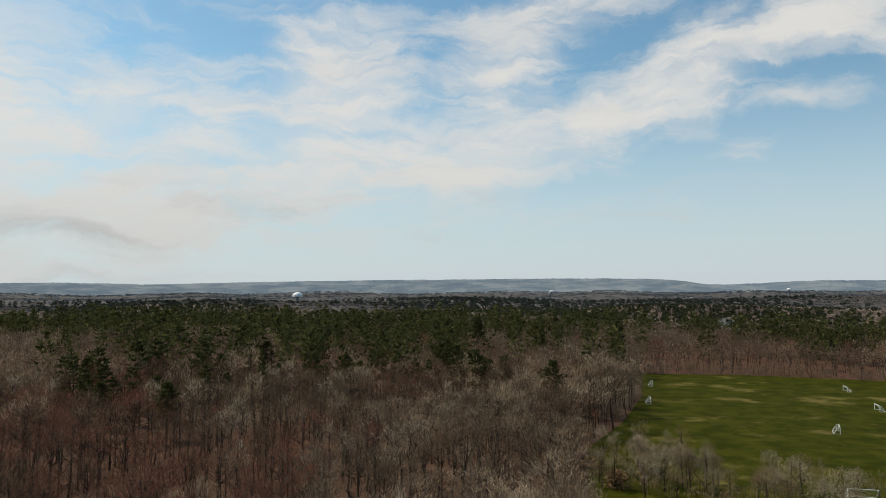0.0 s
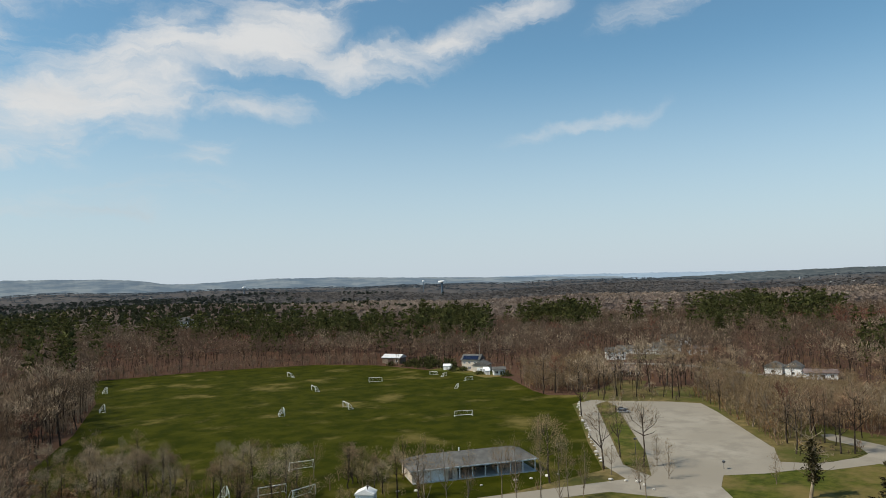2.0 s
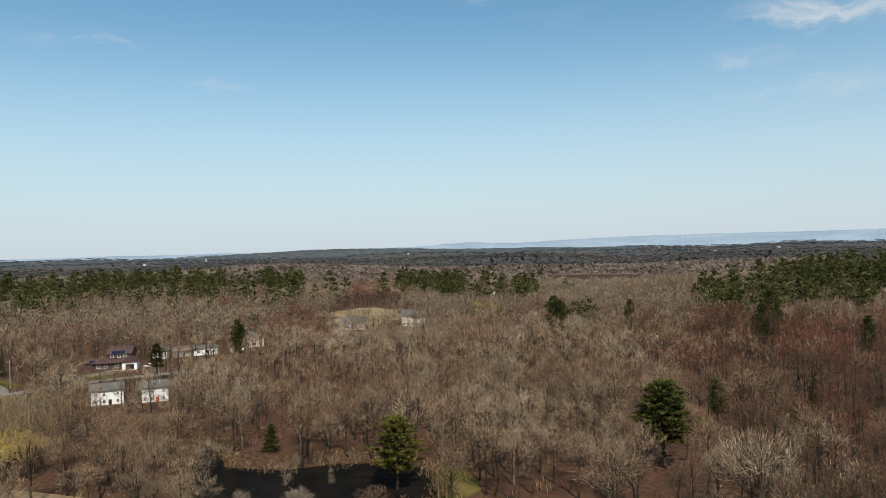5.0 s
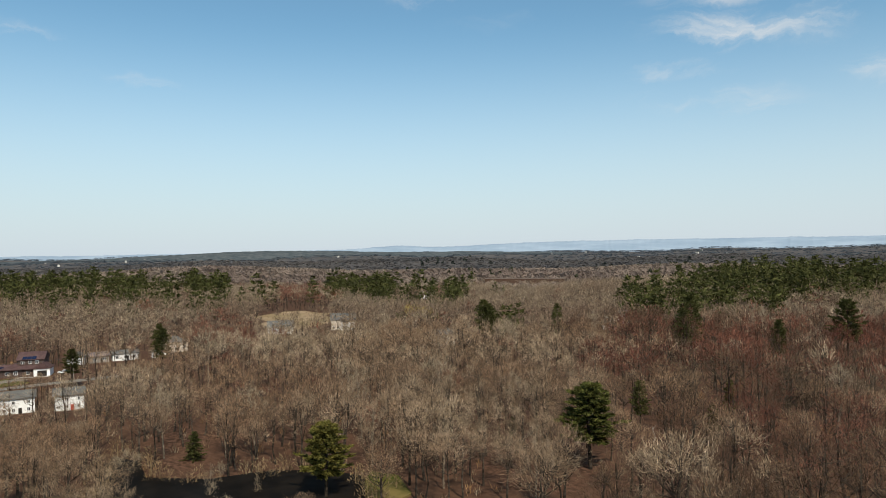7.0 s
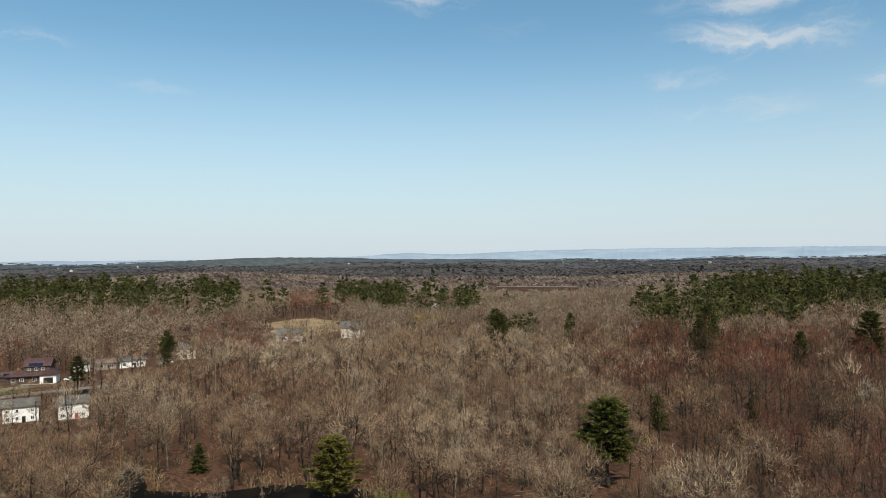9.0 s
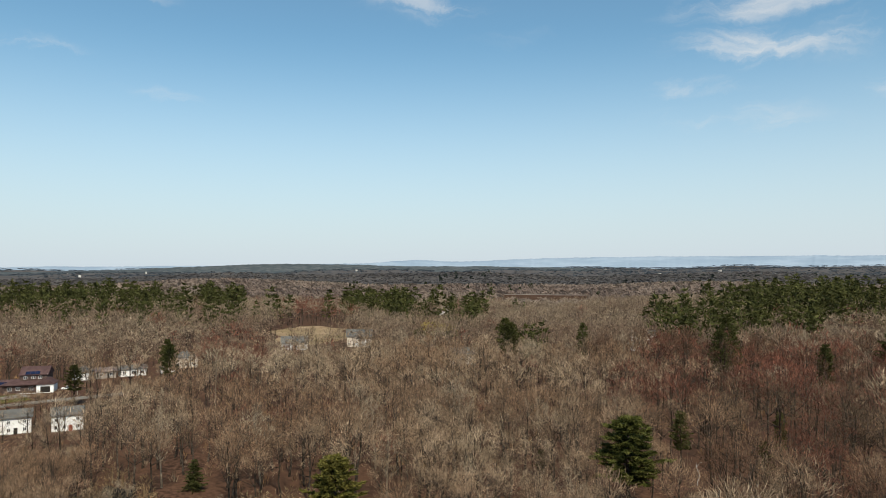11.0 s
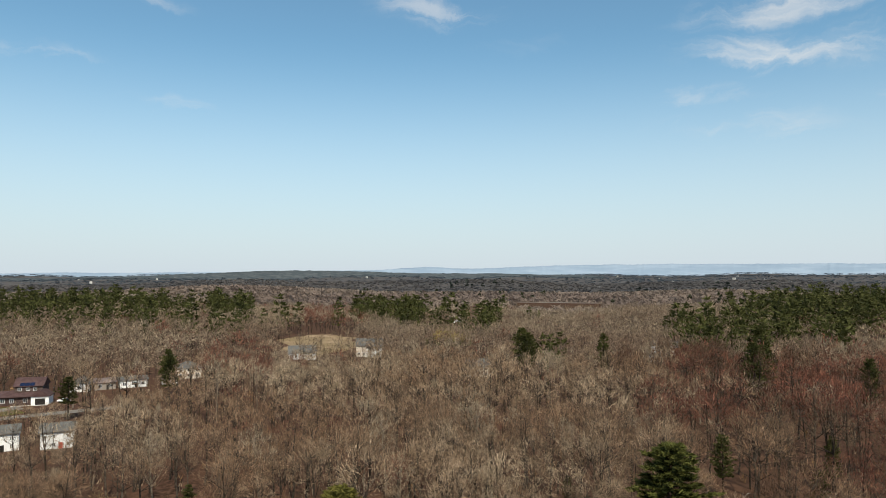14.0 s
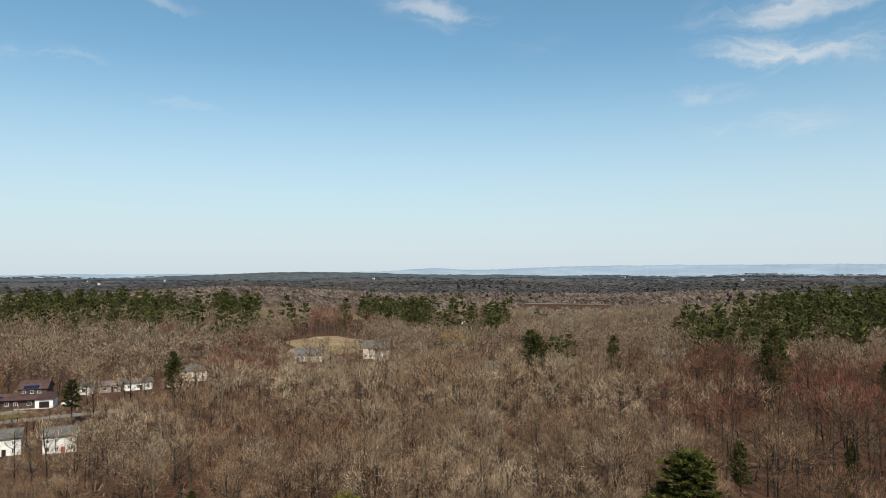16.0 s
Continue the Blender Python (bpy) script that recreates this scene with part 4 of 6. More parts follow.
def grow_forest():
    rng = RNG
    # the near woods
    x, y = scatter(rng, 84, 350, 7.4)
    x2, y2 = scatter(rng, 120, 345, 6.5)
    dense = np.zeros(len(x2), bool)
    for outline in THICKETS:
        dense |= inside(x2, y2, outline)
    x, y = np.concatenate([x, x2[dense]]), np.concatenate([y, y2[dense]])
    a, r = polar(x, y)
    keep = ~open_ground(x, y) & ~((a > 105) & (r < 96))
    x, y, a, r = x[keep], y[keep], a[keep], r[keep]
    pine = patch(x, y, PINES, rng)
    kind = np.where(pine, 1, np.where(patch(x, y, REDS, rng), 2, np.where(patch(x, y, PALES, rng), 3, np.where(patch(x, y, SHADED_PATCHES, rng), 4, 0))))
    height = rng.uniform(14.5, 21.5, len(x)) * np.where(kind == 1, 1.12, 1.0) * (1 - 0.25 * (rng.uniform(size=len(x)) < 0.25))
    height = height * (1 + 0.13 * np.sin(x * 0.05 + 1.0) * np.sin(y * 0.043 + 0.5))
    # a low group of round young pines beyond the car park
    a, r = polar(x, y)
    for outline in THICKETS[:3]:
        height = np.where(inside(x, y, outline), height * 0.8, height)
    height = sight_cap(x, y, height)
    for outline in THICKETS[:3]:
        kind = np.where((kind == 0) & inside(x, y, outline), 5, kind)
    kind = np.where((height < 4.0) | ((a > 13) & (a < 64) & (r < 152)) | ((a > 98) & (a < 142) & (r < 134)) | ((a > 105) & (r < 108)), -1, kind)
    bare = np.where(kind == 0)[0]
    order = bare[np.argsort(np.hypot(x[bare] - 12, y[bare] + 10))]
    single = order[:200]
    masters = {}
    for k in single:
        s = int(rng.integers(0, len(BARE[2])))
        h = float(height[k])
        m = Matrix.LocRotScale((x[k], y[k], float(land(x[k], y[k])) - 0.15), Euler((0, 0, float(rng.uniform(0, 6.28)))), None)
        if s not in masters:
            masters[s] = tree_thing("bare_tree", BARE[2][s], (M_BARK, M_TWIG), ("trunk", "crown"), "leafless grey-brown broadleaf tree in the woods", "tree", "bare trees of the near woods", x[k], y[k], h)
        else:
            ob = copy_thing(masters[s], m)
            w = h * float(rng.uniform(0.9, 1.25))
            ob.scale = (w, w, h)
    rest = np.setdiff1d(bare, single)
    far_half = np.hypot(x, y) > 215
    for detail, band in ((2, ~far_half), (1, far_half)):
        wood, twig = [b[0] for b in BARE[detail]], [b[1] for b in BARE[detail]]
        if detail == 2:
            twig = [(v, f[np.arange(len(f)) % 5 > 1]) for v, f in twig]
        for name, mats, group in (("woodland", (M_BARK, M_TWIG), rest), ("red_budding_woodland", (M_BARK, M_TWIG_RED), np.where(kind == 2)[0]), ("pale_woodland", (M_BARK_PALE, M_TWIG_PALE), np.where(kind == 3)[0]), ("dusky_woodland", (M_BARK, M_TWIG_SHADED), np.where(kind == 4)[0])):
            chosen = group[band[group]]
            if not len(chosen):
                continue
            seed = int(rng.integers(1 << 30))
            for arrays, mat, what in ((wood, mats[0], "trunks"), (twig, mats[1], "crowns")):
                stuff(name, planted(arrays, x[chosen], y[chosen], height[chosen], np.random.default_rng(seed)), mat, {"woodland": "leafless grey-brown woodland, " + what + " of many trees", "red_budding_woodland": "reddish budding maples, " + what + " of many trees", "pale_woodland": "pale leafless trees in the woods, " + what, "dusky_woodland": "leafless woodland, shade painted into its crowns, " + what + " of many trees"}[name], "woods")
    chosen = np.where(kind == 5)[0]
    seed = int(rng.integers(1 << 30))
    for k, mat, what in ((0, M_BARK_PALE, "trunks"), (1, M_TAN, "crowns")):
        stuff("thicket_trees", planted([b[k] for b in BUSHY], x[chosen], y[chosen], height[chosen], np.random.default_rng(seed), (0.95, 1.35)), mat, "tan upright young trees crowding the street and car park, " + what, "woods")
    chosen = np.where(kind == 1)[0]
    seed = int(rng.integers(1 << 30))
    stuff("pine_wood", planted([p[0] for p in PINE[1]], x[chosen], y[chosen], height[chosen], np.random.default_rng(seed)), M_BARK, "trunks of dark green pines in the woods", "woods")
    stuff("pine_wood", planted([p[1] for p in PINE[1]], x[chosen], y[chosen], height[chosen], np.random.default_rng(seed)), M_NEEDLE, "dark green needled crowns of pines in the woods", "woods")
    # low brush under the near trees
    x, y = scatter(rng, 90, 300, 5.8)
    keep = ~open_ground(x, y) & (rng.uniform(size=len(x)) < 0.8)
    x, y = x[keep], y[keep]
    xo, yo = scatter(rng, 300, 460, 7.4)
    keep = ~open_ground(xo, yo)
    x, y = np.concatenate([x, xo[keep]]), np.concatenate([y, yo[keep]])
    low = [brush_tree(140 + k, 15, 0.04) for k in range(6)]
    red = rng.uniform(size=len(x)) < 0.2
    stuff("brush", planted(low, x[~red], y[~red], rng.uniform(1.8, 4.5, (~red).sum()), rng, (1.2, 1.9)), M_TWIG, "low leafless brush under the trees", "brush")
    stuff("brush", planted(low, x[red], y[red], rng.uniform(1.8, 4.0, red.sum()), rng, (1.2, 1.9)), M_BRUSH, "low rust-brown brush under the trees", "brush")
    # tangled thickets along the car park, the drive and the street
    x, y = scatter(rng, 120, 345, 2.9)
    close = np.zeros(len(x), bool)
    for outline in THICKETS[:3]:
        close |= inside(x, y, outline)
    close &= ~open_ground(x, y) & (rng.uniform(size=len(x)) < 0.95)
    x, y = x[close], y[close]
    tangle = [brush_tree(160 + k, 64, 0.022) for k in range(6)]
    tall = rng.uniform(3.0, 7.5, len(x))
    rust = rng.uniform(size=len(x)) < 0.25
    stuff("thicket", planted(tangle, x[~rust], y[~rust], tall[~rust], rng, (1.1, 1.7)), M_TAN, "tan leafless thicket beside the car park", "brush")
    stuff("thicket", planted(tangle, x[rust], y[rust], tall[rust] * 0.8, rng, (1.1, 1.7)), M_BRUSH, "rust-brown leafless thicket beside the drive", "brush")
    # brush along the far edge of the playing field
    edge = []
    for (xa, ya), (xb, yb) in zip(FIELD[3:10], FIELD[4:11]):
        n = int(math.hypot(xb - xa, yb - ya) / 0.9)
        f = rng.uniform(0, 1, n)
        out = rng.uniform(1.0, 11.0, n)
        edge += [(xa + (xb - xa) * k, ya + (yb - ya) * k, d) for k, d in zip(f, out)]
    edge = np.array(edge)
    away = unit(edge[:, :2] - np.array([170.0, 260.0]))
    x, y = edge[:, 0] + away[:, 0] * edge[:, 2], edge[:, 1] + away[:, 1] * edge[:, 2]
    keep = ~near_spots(x, y, YARDS)
    x, y = x[keep], y[keep]
    stuff("field_edge_brush", planted(tangle, x, y, rng.uniform(3.0, 8.0, len(x)), rng, (0.8, 1.3)), M_MID, "brown leafless brush along the field edge", "brush")
    # the middle distance
    x, y = scatter(rng, 350, 800, 8.9)
    a, r = polar(x, y)
    keep = ~open_ground(x, y)
    for c, half, ra, rb in FAR_HOUSE_CLEAR:
        keep &= ~((np.abs(a - c) < half) & (r > ra) & (r < rb))
    x, y = x[keep], y[keep]
    kind = np.where(patch(x, y, PINES, rng), 1, np.where(patch(x, y, REDS, rng), 2, np.where(patch(x, y, MIDDLE_SHADED_PATCHES, rng), 3, 0)))
    height = np.where(kind == 1, rng.uniform(17, 31, len(x)), rng.uniform(13.5, 20.5, len(x)))
    a, r = polar(x, y)
    height = np.where((kind == 1) & (np.abs(a - 76) < 6), height * 0.82, height)
    height = sight_cap(x, y, height)
    kind = np.where(height < 4.0, -1, kind)
    height = height * (1 + 0.1 * np.sin(x * 0.031 + 1.0) * np.sin(y * 0.027 + 0.5))
    both = [middle_tree(200 + k) for k in range(9)]
    for name, mat, chosen, label in (("middle_woods", M_MID, kind == 0, "leafless brown woods in the middle distance"), ("middle_red_woods", M_TWIG_RED, kind == 2, "reddish budding woods in the middle distance"), ("middle_dusky_woods", M_MID_SHADED, kind == 3, "leafless woods in the middle distance, shade painted into the crowns")):
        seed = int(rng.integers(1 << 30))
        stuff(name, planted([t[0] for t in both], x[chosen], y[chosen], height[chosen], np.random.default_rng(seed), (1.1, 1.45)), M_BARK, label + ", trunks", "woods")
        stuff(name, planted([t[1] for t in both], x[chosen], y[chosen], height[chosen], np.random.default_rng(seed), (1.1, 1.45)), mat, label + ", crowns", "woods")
    stuff("middle_pines", planted([p[1] for p in PINE[0]], x[kind == 1], y[kind == 1], height[kind == 1], rng), M_NEEDLE, "dark green pines in the middle distance", "woods")
    # far woods; the two outer rings carry haze in their colours
    brushes = [far_tree(90 + k) for k in range(8)]
    low_brushes = [far_tree(190 + k, 9, 0.4) for k in range(6)]
    spires = [far_pine(80 + k) for k in range(6)]
    for r0, r1, step, size, mat, mat_pine in ((800, 1600, 15, 1.6, M_FAR, M_FAR_NEEDLE), (1600, 2500, 28, 2.9, M_FAR_HAZY, M_FAR_NEEDLE_HAZY), (2500, 5200, 60, 4.8, M_FAR_BLUE_HAZE, M_FAR_NEEDLE_HAZY)):
        x, y = scatter(rng, r0, r1, step)
        a, r = polar(x, y)
        clear = np.zeros(len(x), bool)
        for c, half, ra, rb in FAR_HOUSE_CLEAR:
            clear |= (np.abs(a - c) < half) & (r > ra) & (r < rb)
        x, y = x[~clear], y[~clear]
        a, r = polar(x, y)
        pine = patch(x, y, PINES, rng) & ((r < 1100) | (np.sin(x * 0.009 + 0.7) + np.sin(y * 0.011 + x * 0.004) + rng.normal(0, 0.25, len(x)) > np.where(a < 30, -0.6, 0.35)))
        pine &= r < 2500
        height = rng.uniform(12, 16, len(x)) * (0.75 if r0 > 2000 else 1.0)
        bare = brushes if r0 < 1500 else low_brushes
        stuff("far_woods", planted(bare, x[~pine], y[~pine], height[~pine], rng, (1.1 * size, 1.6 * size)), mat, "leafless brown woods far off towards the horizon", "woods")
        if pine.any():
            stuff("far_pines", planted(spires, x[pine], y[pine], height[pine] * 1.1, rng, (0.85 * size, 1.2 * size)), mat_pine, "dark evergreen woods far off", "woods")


grow_forest()

# ---- evergreens and other single trees ----
LUSH = [pine_tree(95, 2, "pine", 3), pine_tree(97, 2, "pine", 3)]
SPRUCE = [pine_tree(71 + k, 2, "spruce") for k in range(3)]


def evergreen(x, y, height, kind="pine", wide=1.0, mat=None, label="", group="pines standing out of the woods"):
    shape = {"pine": PINE[2], "lush": LUSH, "spruce": SPRUCE}[kind]
    shape = shape[int(RNG.integers(0, len(shape)))]
    tree_thing("spruce_tree" if kind == "spruce" else "pine_tree", shape, (M_BARK, mat or M_NEEDLE), ("trunk", "crown"),
               label or "dark green pine rising above the bare woods", "tree", group, x, y, height, wide, float(RNG.uniform(0, 6.28)))


for x, y, h, w in EVERGREENS:
    evergreen(x, y, h * 1.12, "pine", w)
for x, y, h, w in ((346, 6, 17, 1.3), (347, -2, 19, 1.5), (338, -22, 17, 1.25), (339, -27, 16, 1.1), (344, -46, 11, 1.5)):
    evergreen(x, y, h, "spruce", w, None, "dark green spruce beside the houses", "spruces beside the houses")
evergreen(85.5, -132.5, 18.8, "lush", 1.7, M_NEEDLE_GREEN, "sunlit green pine standing above the bare woods")
evergreen(93, -168, 13.5, "pine", 1.0, None, "small green pine among bare trees")
evergreen(121.5, -88, 16.5, "lush", 1.6, M_NEEDLE_GOLD, "yellow-green pine on the edge of the pond")
evergreen(172, -84, 7.5, "spruce", 1.6, None, "small round dark evergreen by the pond")
evergreen(147.5, 41.7, 17.5, "spruce", 1.3, M_NEEDLE_DARK, "tall dark Norway spruce on the park lawn", "spruces on the park lawn")
evergreen(152.6, 28.6, 16.5, "spruce", 0.85, M_NEEDLE_DARK, "narrow dark spruce beside the park drive", "spruces on the park lawn")


def bush(x, y, size, mat, name="shrub", label="low evergreen shrub at the field's edge", group="shrubs"):
    rng = np.random.default_rng(int(x * 7 + y * 3) % 9999)
    leaf, stem = Shape(), Shape()
    n = 260
    way = unit(rng.normal(size=(n, 3)) * np.array([1, 1, 0.8]) + np.array([0, 0, 0.35]))
    a = way * rng.uniform(0.25, 0.9, (n, 1)) * np.array([1, 1, 0.85]) + np.array([0, 0, 0.15])
    a[:, 2] = np.abs(a[:, 2])
    leaf.slivers(a, a + unit(way + rng.normal(0, 0.5, (n, 3))) * rng.uniform(0.15, 0.34, (n, 1)), rng.uniform(0.1, 0.22, n), rng)
    for k in range(5):
        stem.limb(np.zeros(3), unit(rng.normal(size=3) + np.array([0, 0, 1.2])) * 0.8, 0.04, 0, 3)
    tree_thing(name, (stem.arrays(), leaf.arrays()), (M_BARK, mat), ("stem", "foliage"), label, "shrub", group, x, y, size, 1.0, 0.0, 0.05)


for x, y, s in ((254, 333, 3.0), (257, 322, 3.4), (258, 312, 3.0), (259, 304, 2.4), (262, 318, 5.6), (266, 308, 6.2), (268, 298, 6.0), (270, 316, 6.0), (272, 322, 5.4), (264, 326, 4.6), (258, 284, 3.0), (262, 280, 3.2), (258, 263, 2.8), (262, 248, 3.2), (272, 303, 4.4), (264, 293, 3.4)):
    bush(x, y, s, M_NEEDLE)
for k in range(16):
    a, r = RNG.uniform(0, 6.28), RNG.uniform(0, 9)
    bush(520 * math.sin(radians(133.7)) + r * math.sin(a) * 2.2, 520 * math.cos(radians(133.7)) + r * math.cos(a) * 2.0, RNG.uniform(3.2, 5), M_NEEDLE_GREEN, label="rounded green evergreen shrub in the woods")


def single_bare(x, y, height, mats, label, seed, wide=1.0, shapes=SLIM):
    tree_thing("bare_tree", shapes[seed % len(shapes)], mats, ("trunk", "crown"), label, "tree", "single bare trees", x, y, height, wide, seed * 1.1)


def willow(x, y, height, wide, seed):
    """A broad willow with long yellow hanging twigs."""
    rng = np.random.default_rng(seed)
    wood, twigs = Shape(), Shape()
    wood.limb(np.zeros(3), np.array([0.02, 0.0, 0.35]), 0.035, 0.026, 6)
    tips = []
    for k in range(10):
        t = k * 0.63 + rng.uniform(-0.2, 0.2)
        tip = np.array([math.cos(t) * rng.uniform(0.2, 0.42), math.sin(t) * rng.uniform(0.2, 0.42), rng.uniform(0.65, 0.92)])
        wood.limb(np.array([0.02, 0, 0.33]), tip, 0.016, 0, 4)
        tips.append(tip)
    tips = np.array(tips)
    n = 1300
    k = rng.integers(0, len(tips), n)
    a = np.array([0.02, 0, 0.33]) + (tips[k] - np.array([0.02, 0, 0.33])) * rng.uniform(0.45, 1.05, (n, 1)) + rng.normal(0, 0.05, (n, 3))
    b = a + unit(rng.normal(0, 0.7, (n, 3)) + np.array([0, 0, -0.25])) * rng.uniform(0.06, 0.2, (n, 1))
    twigs.slivers(a, b, 0.008, rng)
    tree_thing("willow_tree", (wood.arrays(), twigs.arrays()), (M_BARK, M_TWIG_GOLD), ("trunk", "crown"), "yellow-twigged willow in early spring", "tree", "yellow willows", x, y, height, wide, 0.0)


willow(182, -26, 12.0, 1.45, 5)
for k, (x, y) in enumerate(((345, -322), (352, -330), (338, -330))):
    willow(x * 1.02, y * 1.02, 13.0, 1.15, 6 + k)


def ivy_tree(x, y, height):
    """A half-dead leaning tree whose upper trunk is wrapped in ivy."""
    rng = np.random.default_rng(3)
    wood, green = Shape(), Shape()
    spine = np.array([[-0.05, 0.03, 0], [0.0, 0.0, 0.3], [0.0, 0.02, 0.62], [0.05, 0.0, 0.97]])
    for k in range(3):
        wood.limb(spine[k], spine[k + 1], 0.026 - 0.007 * k, 0.019 - 0.006 * k, 6)
    for k in range(26):
        h = rng.uniform(0.25, 0.97)
        p = np.array([0.01, 0.01, h])
        t = rng.uniform(0, 6.28)
        q = p + np.array([math.cos(t), math.sin(t), 0]) * rng.uniform(0.12, 0.3) + np.array([0, 0, rng.uniform(-0.03, 0.16)])
        wood.limb(p, q, 0.006, 0.003, 3)
        for _ in range(3):
            wood.limb(q, q + rng.normal(0, 0.05, 3) + np.array([0, 0, 0.04]), 0.003, 0, 3)
    n = 900
    h = rng.uniform(0.22, 0.88, n)
    reach = 0.15 * np.sin((h - 0.18) / 0.74 * np.pi) ** 0.8
    t = rng.uniform(0, 6.28, n)
    q = reach * rng.uniform(0.1, 1.25, n) * (0.65 + 0.5 * np.sin(2 * t + 13 * h))
    a = np.stack([np.cos(t) * q, np.sin(t) * q, h], 1)
    green.slivers(a, a + unit(rng.normal(size=(n, 3))) * rng.uniform(0.03, 0.07, (n, 1)), 0.028, rng)
    tree_thing("ivy_clad_tree", (wood.arrays(), green.arrays()), (M_TWIG_PALE, M_NEEDLE_DARK), ("trunk", "ivy"), "pale leaning tree with dark ivy round its upper trunk", "tree", "", x, y, height, 1.1)


ivy_tree(159.7, 62.2, 14.0)
for k, (x, y, h, pale) in enumerate(((164, 72, 7.5, 0), (186, 43, 11, 1), (181, 40, 10, 1), (159.5, 23.5, 10, 1), (165, 20, 11, 1), (172, 25, 9, 0), (150, 12, 9, 1), (156, 8, 10, 1), (146, 20, 9, 1), (140, 4, 8, 1), (163, 10, 9, 1),
                                     (168, 34, 8, 0), (138, 30, 8, 1), (216, 152, 6.5, 0), (152, 92, 9, 0), (146, 104, 8, 0), (140, 92, 9, 0), (133, 86, 9.5, 0), (160, 100, 8.5, 0), (236, 165, 9, 0),
                                     (62, 200, 9, 1), (58, 214, 10, 0), (70, 188, 9, 0), (80, 176, 9, 1), (52, 190, 10, 0), (64, 176, 10, 1), (88, 168, 8.5, 0), (94, 156, 9, 0),
                                     (72, 160, 9, 1), (60, 160, 9, 1), (48, 170, 11, 0), 
                                     (147, 120, 7.5, 1))):
    big = 0 < k < 13
    single_bare(x, y, h * (1.25 if big else 1.1), (M_BARK if big else M_BARK_PALE, M_TWIG_PALE if pale else M_TAN), "pale leafless tree with fine spreading twigs" if pale else "leafless young tree on mown grass by the park drive", k, 1.45 if big else 0.95, BROAD if big else SLIM)
for k, (x, y, h) in enumerate(((102.5, 123, 14.8), (105.9, 119.4, 14.1), (111.7, 119, 12.7), (115.6, 111.9, 13.8), (120.8, 112.2, 14.5), (123.5, 107.2, 14.7), (129.2, 106.2, 13.7), (132.1, 106.2, 11.7), (136.5, 105.2, 10.5))):
    single_bare(x * 0.93, y * 0.93, h + 2.2, (M_BARK_PALE, M_TAN), "slender leafless tree before the pavilion", 80 + k, 0.6)
rng = np.random.default_rng(21)
CLUMP = BROAD + SLIM[::2]
for k in range(62):
    f = rng.uniform(0, 1) ** 1.5
    x, y = 46 + 62 * f + rng.normal(0, 6), 190 - 60 * f + rng.normal(0, 9)
    if not inside(np.array([x]), np.array([y]), FIELD)[0]:
        continue
    single_bare(x, y, rng.uniform(8, 12.5), (M_BARK, M_TWIG_PALE if k % 4 == 0 else M_TAN if k % 4 < 3 else M_TWIG), "leafless tree in a clump at the near edge of the field", 60 + k, 1.3 if k % 8 < 5 else 1.0, CLUMP)
for k, (x, y) in enumerate(((122, -53), (131, -49.5), (141, -50), (113, -60), (152, -55), (107, -72), (159, -62), (106, -90), (165, -40), (172, -46), (180, -52), (158, -45), (188, -44), (196, -54), (170, -34), (186, -34), (200, -40), (178, -60), (192, -64), (206, -58))):
    single_bare(x, y, 8.5 + (k * 37 % 5), (M_BARK, M_TWIG if k % 3 else M_TWIG_PALE), "leafless tree on the bank beside the pond", 30 + k, 1.35, BROAD)
for k, (x, y, h) in enumerate(((388, -258, 9), (396, -266, 10), (392, -284, 10), (380, -292, 11), (402, -300, 10), (374, -304, 12), (398, -252, 10), (410, -276, 9), (366, -298, 11), (318, 76, 9), (316, 72, 9), (319, 81, 8), (238, -59, 10), (233, -64, 11), (229, -72, 10), (231, -78, 11), (236, -54, 9), (224, -66, 9), (326, -110, 9), (325, -119, 8), (322, -129, 9), (318, -138, 9), (352, -226, 12), (346, -231, 11), (340, -262, 12), (335, -257, 11),
                               (246, -250, 12), (250, -245, 11), (240, -253, 13), (226, -382, 13), (222, -376, 12), (230, -386, 13), (317, 13, 9), (315, 18, 10), (318, 8, 8), (322, 132, 9), (324, 141, 9), (326, 150, 8))):
    single_bare(x, y, h, (M_BARK, M_TWIG), "leafless tree before a house or meadow", 120 + k, 1.2)
for k, (x, y) in enumerate(((40, 196), (36, 190), (44, 184), (33, 200), (42, 176))):
    bush(x, y, 3.2, M_BRUSH, label="rust-brown leafless bush beside the field", group="rusty bushes")
for k, (x, y, h) in enumerate(((141, -72, 9), (147, -78, 7), (135, -80, 6))):
    single_bare(x, y, h, (M_BARK_PALE, M_TWIG_PALE), "pale bare sapling standing at the pond", 40 + k, 0.8)



def snag(x, y, height, seed):
    """A dead tree, bleached and broken, with a few bare limbs."""
    rng = np.random.default_rng(seed)
    wood = Shape()
    p = np.zeros(3)
    for k in range(5):
        q = p + np.array([rng.normal(0, 0.07), rng.normal(0, 0.07), 0.2])
        wood.limb(p, q, 0.022 - 0.0035 * k, 0.0185 - 0.0035 * k, 5)
        tip = q + np.array([rng.normal(0, 0.14), rng.normal(0, 0.14), rng.uniform(0.05, 0.16)])
        wood.limb(q, tip, 0.009, 0, 4)
        p = q
    twigs = Shape()
    a = np.repeat(np.array([[0, 0, 0.6]]), 20, 0) + rng.normal(0, 0.1, (20, 3))
    twigs.slivers(a, a + unit(rng.normal(size=(20, 3)) + np.array([0, 0, 0.6])) * 0.12, 0.008, rng)
    tree_thing("dead_tree", (wood.arrays(), twigs.arrays()), (M_STONE, M_TWIG_PALE), ("trunk", "twig"), "bleached dead tree with broken limbs", "tree", "dead trees in the woods", x, y, height, 1.2, seed * 1.0)


